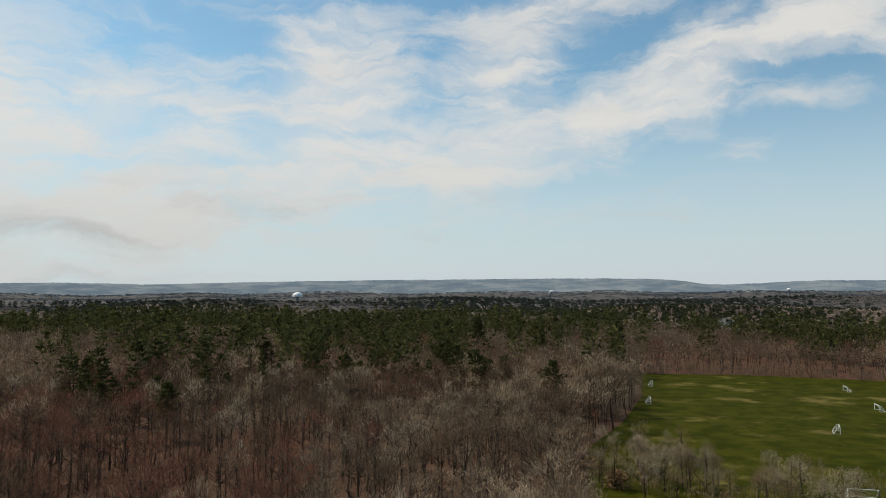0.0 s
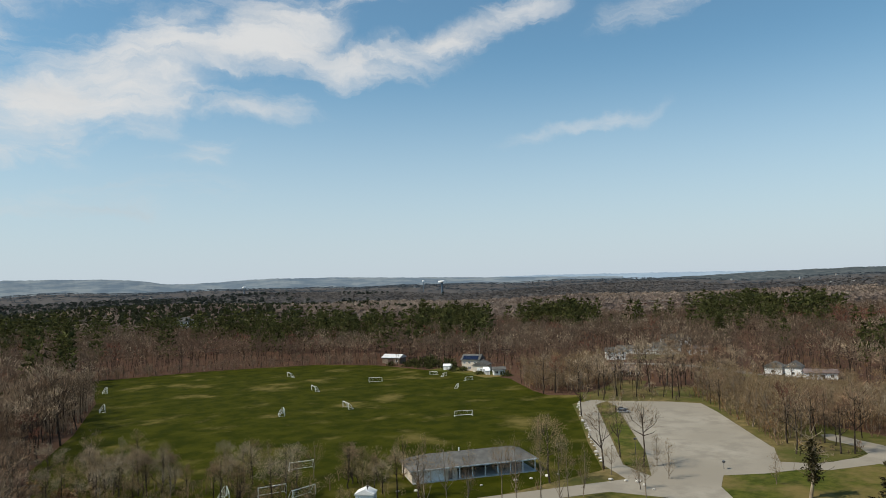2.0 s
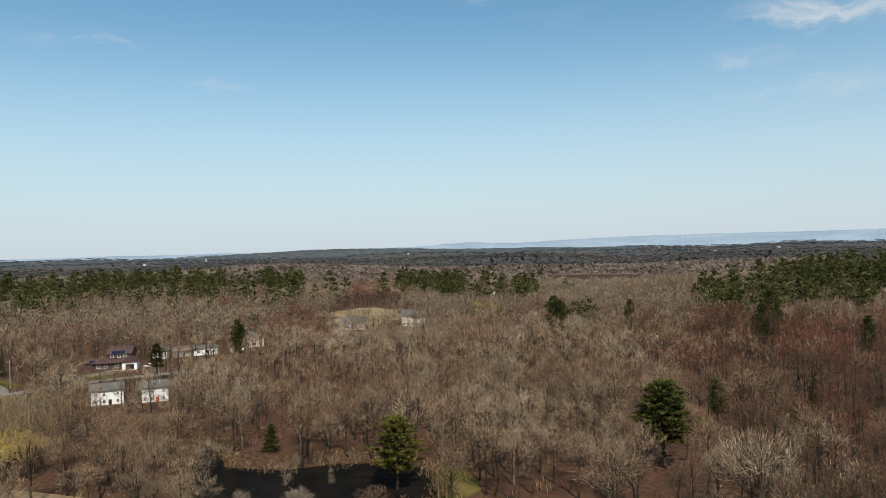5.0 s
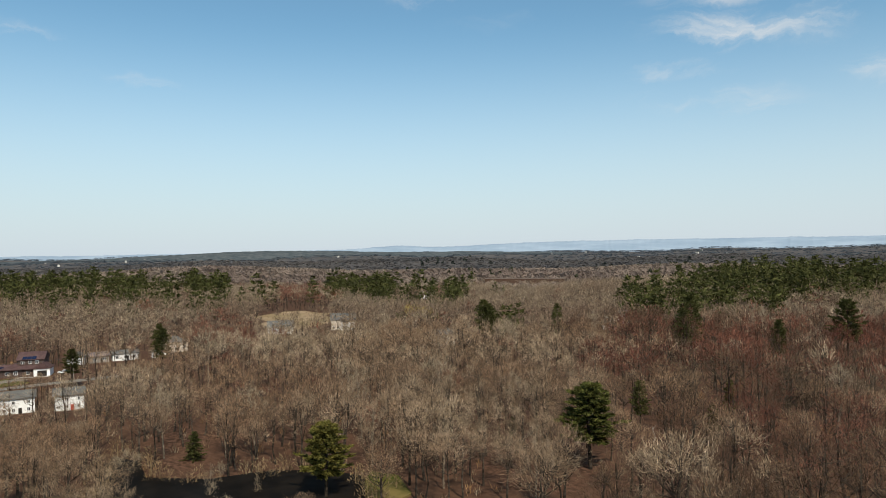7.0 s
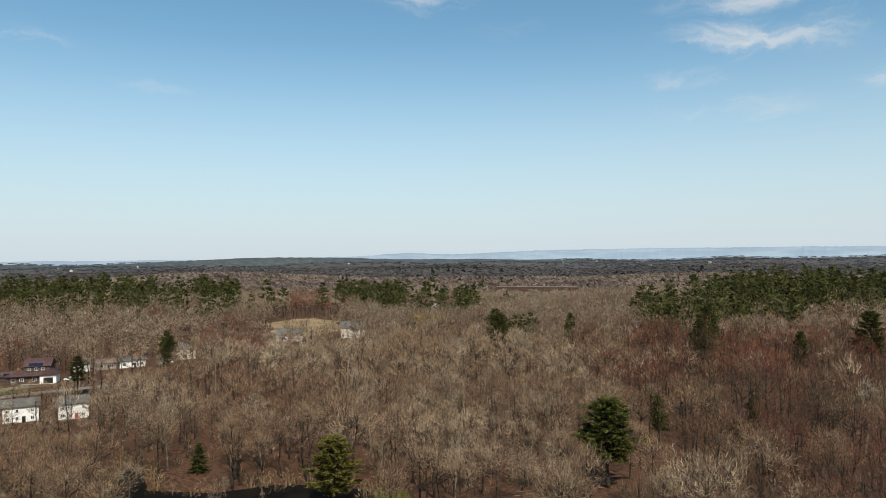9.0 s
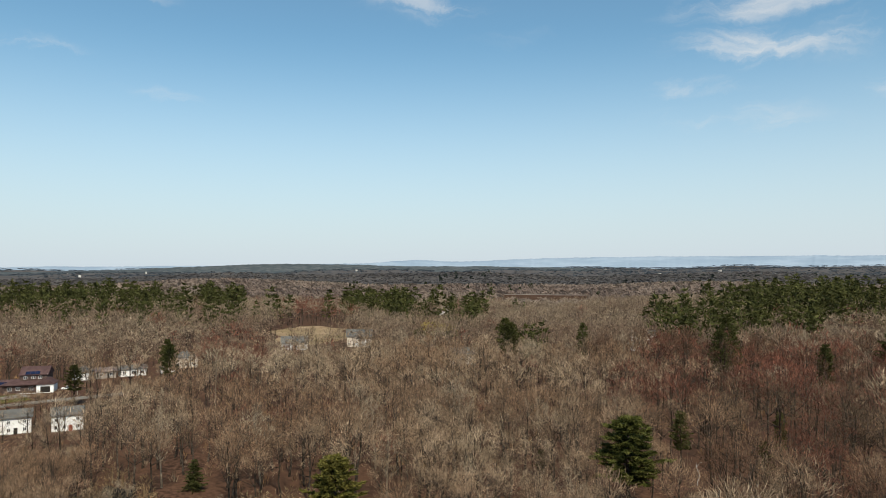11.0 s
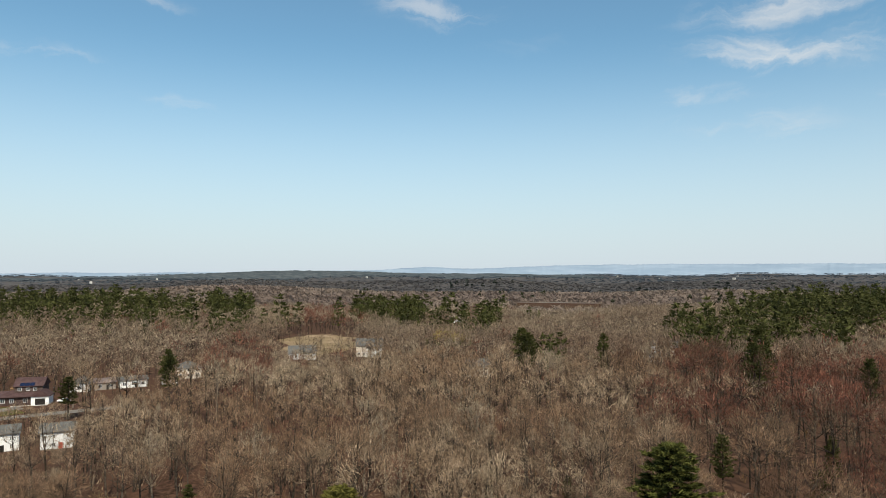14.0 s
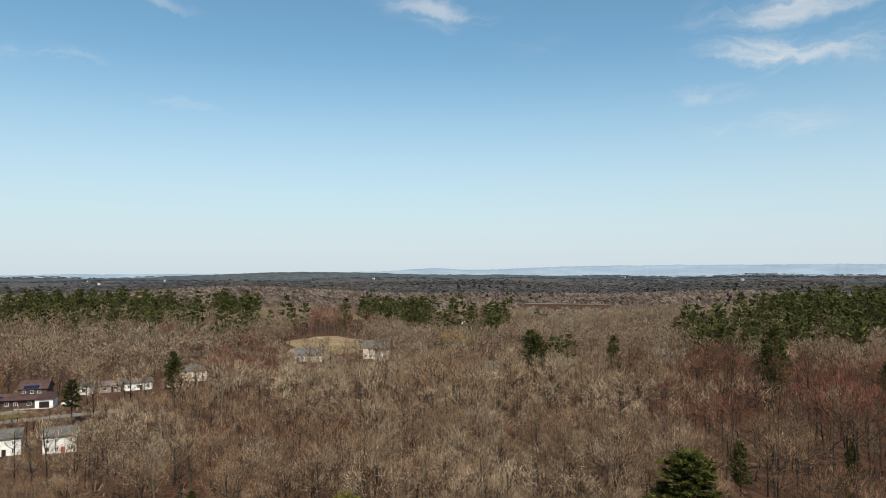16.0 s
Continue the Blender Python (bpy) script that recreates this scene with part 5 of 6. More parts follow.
for k in range(3):
    snag(*((75, -146, 5.0), (66, -150, 5.5), (84, -158, 5.0))[k], 5 + k)
# saplings that crowd the pond's bank
def pond_saplings():
    rng = np.random.default_rng(33)
    spots = []
    for (x0, y0), (x1, y1) in zip(POND, POND[1:] + POND[:1]):
        n = max(2, int(math.hypot(x1 - x0, y1 - y0) / 2.2))
        spots += [(x0 + (x1 - x0) * f + rng.normal(0, 1.8), y0 + (y1 - y0) * f + rng.normal(0, 1.8)) for f in (np.arange(n) + rng.uniform(0, 0.9, n)) / n]
    x, y = np.array(spots).T
    stuff("pond_saplings", planted([brush_tree(170 + k, 64, 0.022) for k in range(6)], x, y, rng.uniform(3.0, 6.5, len(x)), rng, (1.2, 1.8)), M_TAN, "low tan leafless saplings crowding the pond bank", "brush")


pond_saplings()


def clump_brush():
    rng = np.random.default_rng(34)
    f = rng.uniform(0, 0.85, 150)
    x, y = 44 + 62 * f + rng.normal(0, 7, 150), 184 - 60 * f + rng.normal(0, 8, 150)
    stuff("clump_brush", planted([brush_tree(180 + k, 64, 0.022) for k in range(6)], x, y, rng.uniform(1.5, 4.5, len(x)), rng, (1.2, 1.8)), M_TAN, "tan leafless brush under the trees at the field edge", "brush")


clump_brush()
# ---- houses ----
def hip_roof(w, d, z, rise, over=0.5, inset=None):
    """A hipped roof slab over a w x d plan, with a ridge along x (inset 0: a gable roof)."""
    bm = bmesh.new()
    x, y = w / 2 + over, d / 2 + over
    i = y if inset is None else inset
    low = [bm.verts.new(p) for p in ((-x, -y, z), (x, -y, z), (x, y, z), (-x, y, z))]
    up = [bm.verts.new(p) for p in ((-x, -y, z + 0.22), (x, -y, z + 0.22), (x, y, z + 0.22), (-x, y, z + 0.22))]
    a, b = bm.verts.new((-x + i, 0, z + rise)), bm.verts.new((x - i, 0, z + rise))
    bm.faces.new(low[::-1])
    for k in range(4):
        bm.faces.new((low[k], low[(k + 1) % 4], up[(k + 1) % 4], up[k]))
    bm.faces.new((up[0], up[1], b, a)), bm.faces.new((up[2], up[3], a, b))
    bm.faces.new((up[1], up[2], b)), bm.faces.new((up[3], up[0], a))
    bmesh.ops.recalc_face_normals(bm, faces=bm.faces)
    return bm


def gable_walls(w, d, h, rise):
    """Walls with gables at both ends of x."""
    bm = bmesh.new()
    x, y = w / 2, d / 2
    r = rise * (d / (d + 1.0))
    out = [(-x, -y, -1.0), (x, -y, -1.0), (x, y, -1.0), (-x, y, -1.0), (-x, -y, h), (x, -y, h), (x, y, h), (-x, y, h), (-x, 0, h + r), (x, 0, h + r)]
    v = [bm.verts.new(p) for p in out]
    for f in ((3, 2, 1, 0), (0, 1, 5, 4), (2, 3, 7, 6), (1, 2, 6, 9, 5), (3, 0, 4, 8, 7), (4, 5, 9, 8), (7, 8, 9, 6)):
        bm.faces.new([v[k] for k in f])
    bmesh.ops.recalc_face_normals(bm, faces=bm.faces)
    return bm


def window(house, x, z, w, h, y, flip=1, frame_mat=None, name="window"):
    """A window on the wall at y that faces -y (flip -1: +y): frame, sill and pane."""
    ob = part(name, boxed((x - w / 2 - 0.1, y - 0.06 * flip, z - 0.1, x + w / 2 + 0.1, y + 0.04 * flip, z), (x - w / 2 - 0.1, y - 0.06 * flip, z + h, x + w / 2 + 0.1, y + 0.04 * flip, z + h + 0.1),
                          (x - w / 2 - 0.1, y - 0.06 * flip, z, x - w / 2, y + 0.04 * flip, z + h), (x + w / 2, y - 0.06 * flip, z, x + w / 2 + 0.1, y + 0.04 * flip, z + h),
                          (x - 0.04, y - 0.05 * flip, z, x + 0.04, y + 0.03 * flip, z + h)), frame_mat or M_WHITE, house)
    part("pane", boxed((x - w / 2, y - 0.02 * flip, z, x + w / 2, y + 0.03 * flip, z + h)), M_GLASS, ob, "dark reflecting glass")


def side_window(house, y, z, w, h, x, out):
    """A window on a wall that faces +x or -x."""
    ob = part("window", boxed((x - 0.05, y - w / 2 - 0.1, z - 0.1, x + 0.05, y + w / 2 + 0.1, z + h + 0.1)), M_WHITE, house)
    part("pane", boxed((x + (0.03 if out > 0 else -0.07), y - w / 2, z, x + (0.07 if out > 0 else -0.03), y + w / 2, z + h)), M_GLASS, ob, "dark reflecting glass")


def block(house, w, d, h, roof, rise, wall_mat, roof_mat, at=(0, 0), over=0.5, turn=0.0):
    """One wing of a house: walls and roof, at a place in the house's plan."""
    m = pose(at[0], at[1], 0, 0, 0, turn)
    walls = gable_walls(w, d, h, rise) if roof == "gable" else boxed((-w / 2, -d / 2, -1, w / 2, d / 2, h + 0.05))
    walls.transform(m)
    part("wall", walls, wall_mat, house)
    top = hip_roof(w, d, h, rise, over, 0.0 if roof == "gable" else None)
    top.transform(m)
    return part("roof", top, roof_mat, house)


def house_at(x, y, label, name="house", face=None, group="houses along the street"):
    """A house whose front (-y) faces the park, or the heading given in degrees."""
    turn = math.degrees(math.atan2(-x, y)) if face is None else face
    return thing(name, pose(x, y, float(land(x, y)) + 0.05, 0, 0, turn), label, "house", group)


def panels(house, count, x0, z, slope_rise, slope_run, y0, size=(1.6, 0.95), rows=1):
    """Solar panels on the front slope of a roof."""
    a = math.atan2(slope_rise, slope_run)
    for r in range(rows):
        for k in range(count):
            bm = boxed((-size[0] / 2, -size[1] / 2, 0.06, size[0] / 2, size[1] / 2, 0.12))
            s = 0.9 + r * (size[1] + 0.1)
            bm.transform(Matrix.Translation((x0 + k * (size[0] + 0.12), y0 + s * math.cos(a), z + s * math.sin(a) + 0.22)) @ Matrix.Rotation(a, 4, "X"))
            part("solar_panel", bm, M_PANEL, house)


# white ranch with a row of solar panels
h = house_at(331, -32, "white ranch house with solar panels on its grey roof", face=-92)
block(h, 16, 9, 3.7, "gable", 2.4, M_WHITE, M_ROOF)
for x, w in ((-6.2, 1.4), (-4.2, 1.8), (3.4, 1.6), (6.2, 1.5)):
    window(h, x, 2.0, w, 1.15, -4.5)
for x in (-6, -2.5, 3, 6):
    window(h, x, 0.25, 1.2, 0.55, -4.5)
part("door", boxed((-0.7, -4.6, 0.9, 0.7, -4.48, 3.3)), M_DARK, h, "dark front door")
part("porch", boxed((-1.6, -5.9, -0.8, 1.6, -4.52, 0.85)), M_CONCRETE, h)
panels(h, 7, -4.6, 3.75, 2.2, 5.0, -5.0, (1.45, 2.1))
# cream villa with a brown hipped roof and a garage wing
h = house_at(329, -10, "cream stucco house with brown hipped roof and chimney", face=-88)
block(h, 11, 10, 6.2, "hip", 3.4, M_CREAM, M_ROOF_BROWN, (2.8, 0))
block(h, 8.5, 8, 3.4, "gable", 2.6, M_CREAM, M_ROOF_BROWN, (-6.6, 0))
block(h, 3.2, 2.0, 6.4, "hip", 1.8, M_CREAM, M_ROOF_BROWN, (2.4, -5.2), 0.3)
block(h, 4.2, 3.6, 3.2, "gable", 2.2, M_WHITE, M_ROOF_BROWN, (-5.2, -4.6), 0.3, 90.0)
for x in (6.2, 2.4, -0.8):
    window(h, x, 4.0, 1.3, 1.4, -5.0 if x != 2.4 else -6.2)
for x in (6.2, -0.9):
    window(h, x, 0.9, 1.6, 1.6, -5.0)
part("garage_door", boxed((-9.9, -4.1, 0, -7.4, -3.98, 2.3)), M_WHITE, h, "white garage door")
window(h, -5.2, 0.9, 1.5, 1.4, -6.7)
part("door", boxed((1.85, -6.3, 0, 2.95, -6.18, 2.3)), M_DARK, h, "dark front door")
part("chimney", boxed((6.2, 0.4, 5.5, 7.6, 1.6, 10.4)), M_WHITE, h, "white chimney")
# tan-roofed neighbour
h = house_at(329, 15, "white house with pale tan roof behind bare trees", face=-86)
block(h, 12, 9, 3.2, "gable", 2.8, M_WHITE, M_ROOF_TAN)
for x in (-4.4, -1.6, 3.8):
    window(h, x, 1.1, 1.3, 1.2, -4.5)
part("door", boxed((0.6, -4.6, 0, 1.6, -4.48, 2.1)), M_DARK, h)
part("shed_roof", boxed((-9.5, -3, 0, -7, 0, 2.2)), M_WHITE, h)
# maroon house with porch and garage
h = house_at(327, -89, "dark maroon house with porch roof and white garage gable", face=-118)
block(h, 9.5, 9, 6.4, "gable", 2.9, M_BROWNWALL, M_ROOF_PURPLE, (1.0, 1.5))
block(h, 17, 8, 2.9, "hip", 2.0, M_BROWNWALL, M_ROOF_PURPLE, (-1.0, -1.2), 0.9)
block(h, 6.4, 6.0, 3.0, "gable", 2.4, M_WHITE, M_ROOF_PURPLE, (5.8, -3.6), 0.4, 90.0)
block(h, 8, 6, 2.6, "gable", 1.8, M_BROWNWALL, M_ROOF_PURPLE, (-8.6, 1.0))
# a near-black panel stands for the shade inside the open garage
part("garage_door", boxed((4.2, -6.95, 0, 7.6, -6.78, 2.3)), M_DARK, h, "open garage, its shade shown by a dark panel")
part("gable_board", boxed((5.76, -2.9, 6.2, 5.86, 5.9, 7.0)), M_WHITE, h, "white gable trim")
panels(h, 3, -1.2, 6.45, 2.7, 5.0, -3.4, (1.6, 1.9))
panels(h, 3, -10.6, 2.65, 1.7, 3.4, -2.5, (1.5, 1.7))
for x in (-2.0, 0.8, 3.2):
    window(h, x, 4.9, 1.1, 1.0, -3.0)
for x in (-7.0, -4.0, 0.5):
    window(h, x, 0.9, 1.3, 1.2, -5.2)
for x in (-8.8, -5.6, -2.4, 1.0):
    part("porch_post", boxed((x - 0.08, -5.95, 0, x + 0.08, -5.79, 2.95)), M_BROWNWALL, h)
part("path", boxed((-3.5, -8.6, -0.02, 9.0, -7.4, 0.06)), M_CONCRETE, h, "pale concrete path")
# two white houses close to the pond
for x, y, w in ((251, -64.5, 9.6), (244, -77.5, 8.4)):
    h = house_at(x, y, "white two-storey house with grey roof among bare trees", group="white houses near the pond")
    block(h, w, 8, 4.6, "gable", 2.0, M_WHITE, M_ROOF)
    for k, wx in enumerate((-w * 0.36, -w * 0.1, w * 0.32)):
        window(h, wx, 3.0, 0.65, 0.85, -4.0, 1, M_WHITE)
        window(h, wx, 0.7, 0.75, 0.95, -4.0, 1, M_WHITE)
    part("door", boxed((0.3, -4.1, -0.5, 1.3, -3.98, 1.7)), M_RED if x < 245 else M_DARK, h, "red door" if x < 245 else "dark door")
    part("deck", boxed((-w / 2, -5.4, -0.9, -w * 0.1, -4.02, 0.1)), M_WOOD, h)
# houses past the maroon one
for x, y, w, d, hh, rise, roof, wall, top, label in (
        (342, -112, 6, 7, 3.2, 2.6, "gable", M_WHITE, M_ROOF, "small white gabled house"),
        (341, -121, 8, 7, 2.8, 1.8, "gable", M_ROOF_TAN, M_ROOF_BROWN, "low tan house with brown roof"),
        (339, -132, 11, 7, 3.0, 1.6, "gable", M_WHITE, M_ROOF, "long white house behind bare branches"),
        (347, -160, 11, 9, 4.6, 3.0, "hip", M_CREAM, M_ROOF, "cream house with grey hipped roof"),
        (334, -146, 6, 4, 2.4, 1.0, "gable", M_WHITE, M_ROOF, "low white garage among trees"),
        (258, -262, 12, 10, 4.6, 3.4, "gable", M_CREAM, M_ROOF, "tall house with pale grey roof among the trees"),
        (237, -400, 14, 9, 5.2, 2.8, "gable", M_WHITE, M_ROOF, "white house far off among the trees"),
        (226, -372, 7, 6, 3.0, 2.0, "gable", M_WHITE, M_ROOF, "white garage far off among the trees"),
        (345, 150, 9, 8, 3.2, 2.4, "gable", M_WHITE, M_ROOF, "white gabled house across the street"),
        (341, 139, 7, 7, 4.2, 2.8, "gable", M_WHITE, M_ROOF, "white house with steep gable across the street"),
        (339, 127, 13, 7, 2.8, 1.6, "gable", M_WHITE, M_ROOF_BROWN, "long white bungalow across the street"),
        (330, 78, 8, 7, 3.0, 1.8, "gable", M_WHITE, M_ROOF_TAN, "small white house with tan roof behind trees"),
        (355, 247, 11, 9, 4.4, 2.4, "gable", M_WHITE, M_ROOF, "white gabled house beyond the playing field"),
        (388, 256, 20, 9, 3.2, 2.0, "gable", M_WHITE, M_ROOF, "long low white house with grey roof"),
        (396, 238, 16, 10, 4.0, 3.4, "gable", M_WHITE, M_ROOF, "white house with broad grey roof"),
        (298, 203, 15, 11, 2.8, 2.4, "hip", M_BROWNWALL, M_ROOF_BROWN, "low brown house with hipped roof"),
        (263, 254, 6, 5, 2.8, 1.4, "gable", M_WHITE, M_ROOF, "white outbuilding beside the playing field"),
        (454, 262, 14, 9, 4.0, 2.4, "gable", M_WHITE, M_ROOF, "white house among far bare trees"),
        (463, 275, 12, 9, 3.4, 2.4, "gable", M_WHITE, M_ROOF, "white house among far bare trees"),
        (405, 222, 11, 8, 3.0, 2.0, "gable", M_WHITE, M_ROOF_BROWN, "white bungalow beyond the street")):
    face = math.degrees(math.atan2(-x, y)) + (80 if label.startswith(("small white gabled", "white gabled house across", "white house with steep")) else 8)
    h = house_at(x, y, label, face=face)
    block(h, w, d, hh, roof, rise, wall, top)
    for k in range(max(2, int(w / 3.4))):
        wx = -w / 2 + (k + 0.5) * w / max(2, int(w / 3.4))
        window(h, wx, 1.0, 1.2, 1.2, -d / 2)
        if hh > 4:
            window(h, wx, 3.3 if hh < 5.5 else 3.8, 1.1, 1.1, -d / 2)
    side_window(h, 0.0, 1.1, 1.2, 1.1, -w / 2, -1)
    side_window(h, 0.0, 1.1, 1.2, 1.1, w / 2, 1)
    part("door", boxed((0.4, -d / 2 - 0.08, 0, 1.3, -d / 2 + 0.03, 2.1)), M_DARK, h)
# houses at the dry meadow
for x, y, label, main in ((369, -236, "low grey-roofed house with two white front gables", 0), (354, -272, "tall cream house with white gables at the meadow", 1)):
    h = house_at(x, y, label, group="houses at the meadow")
    block(h, 15, 9, 6.0 if main else 3.0, "gable", 4.2, M_CREAM if main else M_WHITE, M_ROOF)
    for gx in (0.5, 4.8):
        block(h, 5.5, 4.2, 5.0 if main else 2.8, "gable", 2.6, M_WHITE, M_ROOF, (gx, -4.2), 0.35, 90.0)
        window(h, gx, 1.2, 1.3, 1.3, -6.96)
        if main:
            window(h, gx, 3.6, 1.2, 1.2, -6.96)
    for x in (-6, -3.4):
        window(h, x, 1.0, 1.3, 1.3, -4.5)
    part("garage_door", boxed((-2.6, -4.6, 0, -0.4, -4.47, 2.2)), M_WHITE, h)
# barn with pale metal roof at the field's far corner
h = house_at(265, 344, "weathered brown barn with pale metal roof", "barn", face=-68)
block(h, 12, 8, 3.4, "gable", 2.0, M_WOOD, M_ROOF_PALE)
part("door", boxed((-1.8, -4.1, 0, 1.8, -3.97, 2.9)), M_BROWNWALL, h, "wide brown barn door")
window(h, 4.0, 1.2, 1.0, 1.0, -4.0)
# beige house with solar roof and a lower wing
h = house_at(269, 277, "beige two-storey house with solar roof beside the field", face=-62)
block(h, 10, 9, 5.8, "gable", 2.8, M_CREAM, M_ROOF, (-2, 1.5))
block(h, 8, 8, 3.4, "gable", 2.4, M_CREAM, M_ROOF, (4.6, -3.2), 0.4, 90.0)
panels(h, 5, -5.6, 5.85, 2.6, 4.8, -3.5, (1.6, 1.7), 2)
for x in (-5.4, -2.6, 0.4):
    window(h, x, 3.9, 1.1, 1.1, -3.0)
    window(h, x, 1.0, 1.3, 1.3, -3.0)
part("garage_door", boxed((3.0, -7.3, 0, 6.2, -7.18, 2.3)), M_WHITE, h, "white garage door")
# big white house in the evergreens far behind the field
h = house_at(361, 911, "large white house with grey hipped roofs among evergreens", group="far houses")
block(h, 26, 12, 9.0, "hip", 5.4, M_WHITE, M_ROOF)
block(h, 9, 6, 9.0, "gable", 4.6, M_WHITE, M_ROOF, (6, -7), 0.5, 90.0)
block(h, 10, 10, 5.0, "hip", 3.4, M_CREAM, M_ROOF, (17, 0))
block(h, 12, 10, 6.0, "hip", 3.6, M_CREAM, M_ROOF, (-26, 4))
for x in (-10, -7, -4, -1):
    window(h, x, 4.4, 1.6, 1.6, -6.0), window(h, x, 1.2, 1.6, 1.8, -6.0)
window(h, 6, 4.6, 2.4, 2.0, -11.52)


# ---- the park ----
def pavilion():
    """A long park pavilion: closed store at one end, open bays on posts at the other, one low hipped roof."""
    ob = thing("pavilion", pose(124.3, 131.6, 0.05, 0, 0, -25.8), "long grey-roofed park pavilion with open bays", "pavilion")
    w, d = 32.0, 11.0
    part("floor_slab", boxed((-w / 2, -d / 2 - 0.6, -0.2, w / 2, d / 2, 0.18)), M_CONCRETE, ob, "pale concrete slab")
    part("roof", hip_roof(w, d, 3.0, 2.5, 0.6, 5.0), M_ROOF, ob, "grey shingle roof")
    part("wall", boxed((-w / 2, -d / 2 + 0.05, 0.18, -4.6, -d / 2 + 0.25, 3.0), (-w / 2, d / 2 - 0.2, 0.18, w / 2, d / 2, 3.0), (-w / 2, -d / 2 + 0.25, 0.18, -w / 2 + 0.2, d / 2 - 0.2, 3.0),
                       (-4.8, -d / 2 + 0.25, 0.18, -4.6, d / 2 - 0.2, 3.0)), M_CREAM, ob, "cream rendered wall")
    part("fascia", boxed((-w / 2 - 0.64, -d / 2 - 0.66, 2.96, w / 2 + 0.64, -d / 2 - 0.58, 3.24)), M_WHITE, ob, "white fascia board")
    for x in (-13.2, -9.6):
        part("garage_door", boxed((x - 1.6, -d / 2 - 0.02, 0.18, x + 1.6, -d / 2 + 0.04, 2.7)), M_WHITE, ob, "white roller door")
    part("door", boxed((-6.9, -d / 2 - 0.02, 0.18, -5.9, -d / 2 + 0.04, 2.3)), M_METAL, ob, "dark metal door")
    for k in range(7):
        x = -4.0 + k * 3.3
        part("post", boxed((x - 0.12, -d / 2 - 0.02, 0.18, x + 0.12, -d / 2 + 0.22, 3.0)), M_WHITE, ob, "white post")
    for k in range(6):
        x = -2.4 + k * 3.2
        part("table", boxed((x - 1.0, -0.4, 0.85, x + 1.0, 0.4, 0.93), (x - 0.9, -0.1, 0.18, x - 0.8, 0.1, 0.85), (x + 0.8, -0.1, 0.18, x + 0.9, 0.1, 0.85)), M_WOOD, ob)
    bm = bmesh.new()
    rod(bm, (-2, 1.5, 4.8), (-2, 1.5, 6.0), 0.16, 8)
    part("vent_pipe", bm, M_WHITE, ob, "white roof vent")


pavilion()


def white_shed(x, y, turn, w=3.0, d=3.6, h=2.1, label="small white garden shed beside the pavilion"):
    ob = thing("shed", pose(x, y, float(land(x, y)) + 0.05, 0, 0, turn), label, "shed")
    part("wall", gable_walls(w, d, h, 1.1), M_WHITE, ob)
    part("roof", hip_roof(w, d, h, 1.2, 0.2, 0.0), M_WHITE, ob)
    part("door", boxed((-0.6, -d / 2 - 0.05, 0, 0.6, -d / 2 + 0.02, 1.8)), M_CONCRETE, ob)


white_shed(91.5, 130, 40, 3.0, 4.0)
white_shed(261, 291, -60, 4.0, 3.0, 2.2, "white shed at the edge of the playing field")
white_shed(263, 263, -50, 3.0, 2.5, 2.2, "white shed at the edge of the playing field")
white_shed(260, 259, -50, 2.2, 2.2, 2.0, "white shed at the edge of the playing field")


def goal(w=6.4, h=2.3, d=2.0):
    """A football goal: posts, crossbar, back frame and net."""
    ob = thing("football_goal", Matrix(), "white portable football goal on the mown field", "goal", "goals on the playing field")
    for x in (-w / 2, w / 2):
        bm = bmesh.new()
        rod(bm, (x, 0, 0), (x, 0, h), 0.1)
        part("post", bm, M_GOAL, ob)
        bm = bmesh.new()
        rod(bm, (x, 0, h), (x, 0.5, h), 0.045), rod(bm, (x, 0.5, h), (x, d, 0.06), 0.045), rod(bm, (x, 0, 0.06), (x, d, 0.06), 0.05)
        part("side_frame", bm, M_GOAL, ob)
    bm = bmesh.new()
    rod(bm, (-w / 2, 0, h), (w / 2, 0, h), 0.1)
    part("crossbar", bm, M_GOAL, ob)
    bm = bmesh.new()
    rod(bm, (-w / 2, d, 0.08), (w / 2, d, 0.08), 0.06)
    part("ground_bar", bm, M_GOAL, ob)
    bm = bmesh.new()
    for k in range(1, 15):
        x = -w / 2 + k * w / 15
        rod(bm, (x, 0.5, h), (x, d, 0.06), 0.006, 3)
    for k in range(1, 6):
        f = k / 6
        rod(bm, (-w / 2, 0.5 + (d - 0.5) * f, h * (1 - f)), (w / 2, 0.5 + (d - 0.5) * f, h * (1 - f)), 0.006, 3)
    part("net", bm, M_NET, ob)
    return ob


first = goal()
spots = [(133, 241, 65), (156, 234, -104), (207, 284, -34), (190, 338, -103), (172, 284, -105), (174, 186, 145), (219.5, 238, 40), (239, 251, -10), (243, 273, 25), (242, 281, -70), (105.5, 361, 76), (88.5, 306, 76),
         (96, 165, -16), (79.5, 150, -14), (84, 143.5, 8), (71, 155, 70)]
first.matrix_world = pose(spots[0][0], spots[0][1], 0.05, 0, 0, spots[0][2])
for x, y, turn in spots[1:]:
    tilt = 88 if (x, y) == (174, 186) else 0
    ob = copy_thing(first, pose(x, y, 0.12 if tilt else 0.05, tilt, 0, turn))
    if x > 210:
        ob.scale = (0.68, 0.75, 0.8)


def boulder(seed):
    rng = np.random.default_rng(seed)
    bm = bmesh.new()
    bmesh.ops.create_icosphere(bm, subdivisions=2, radius=0.5)
    for v in bm.verts:
        v.co *= 1 + 0.28 * noise.noise(v.co * 2.1 + Vector((seed, 0, 0)))
        v.co.z = max(v.co.z * 0.75, -0.25)
    return part("boulder", bm, M_STONE)


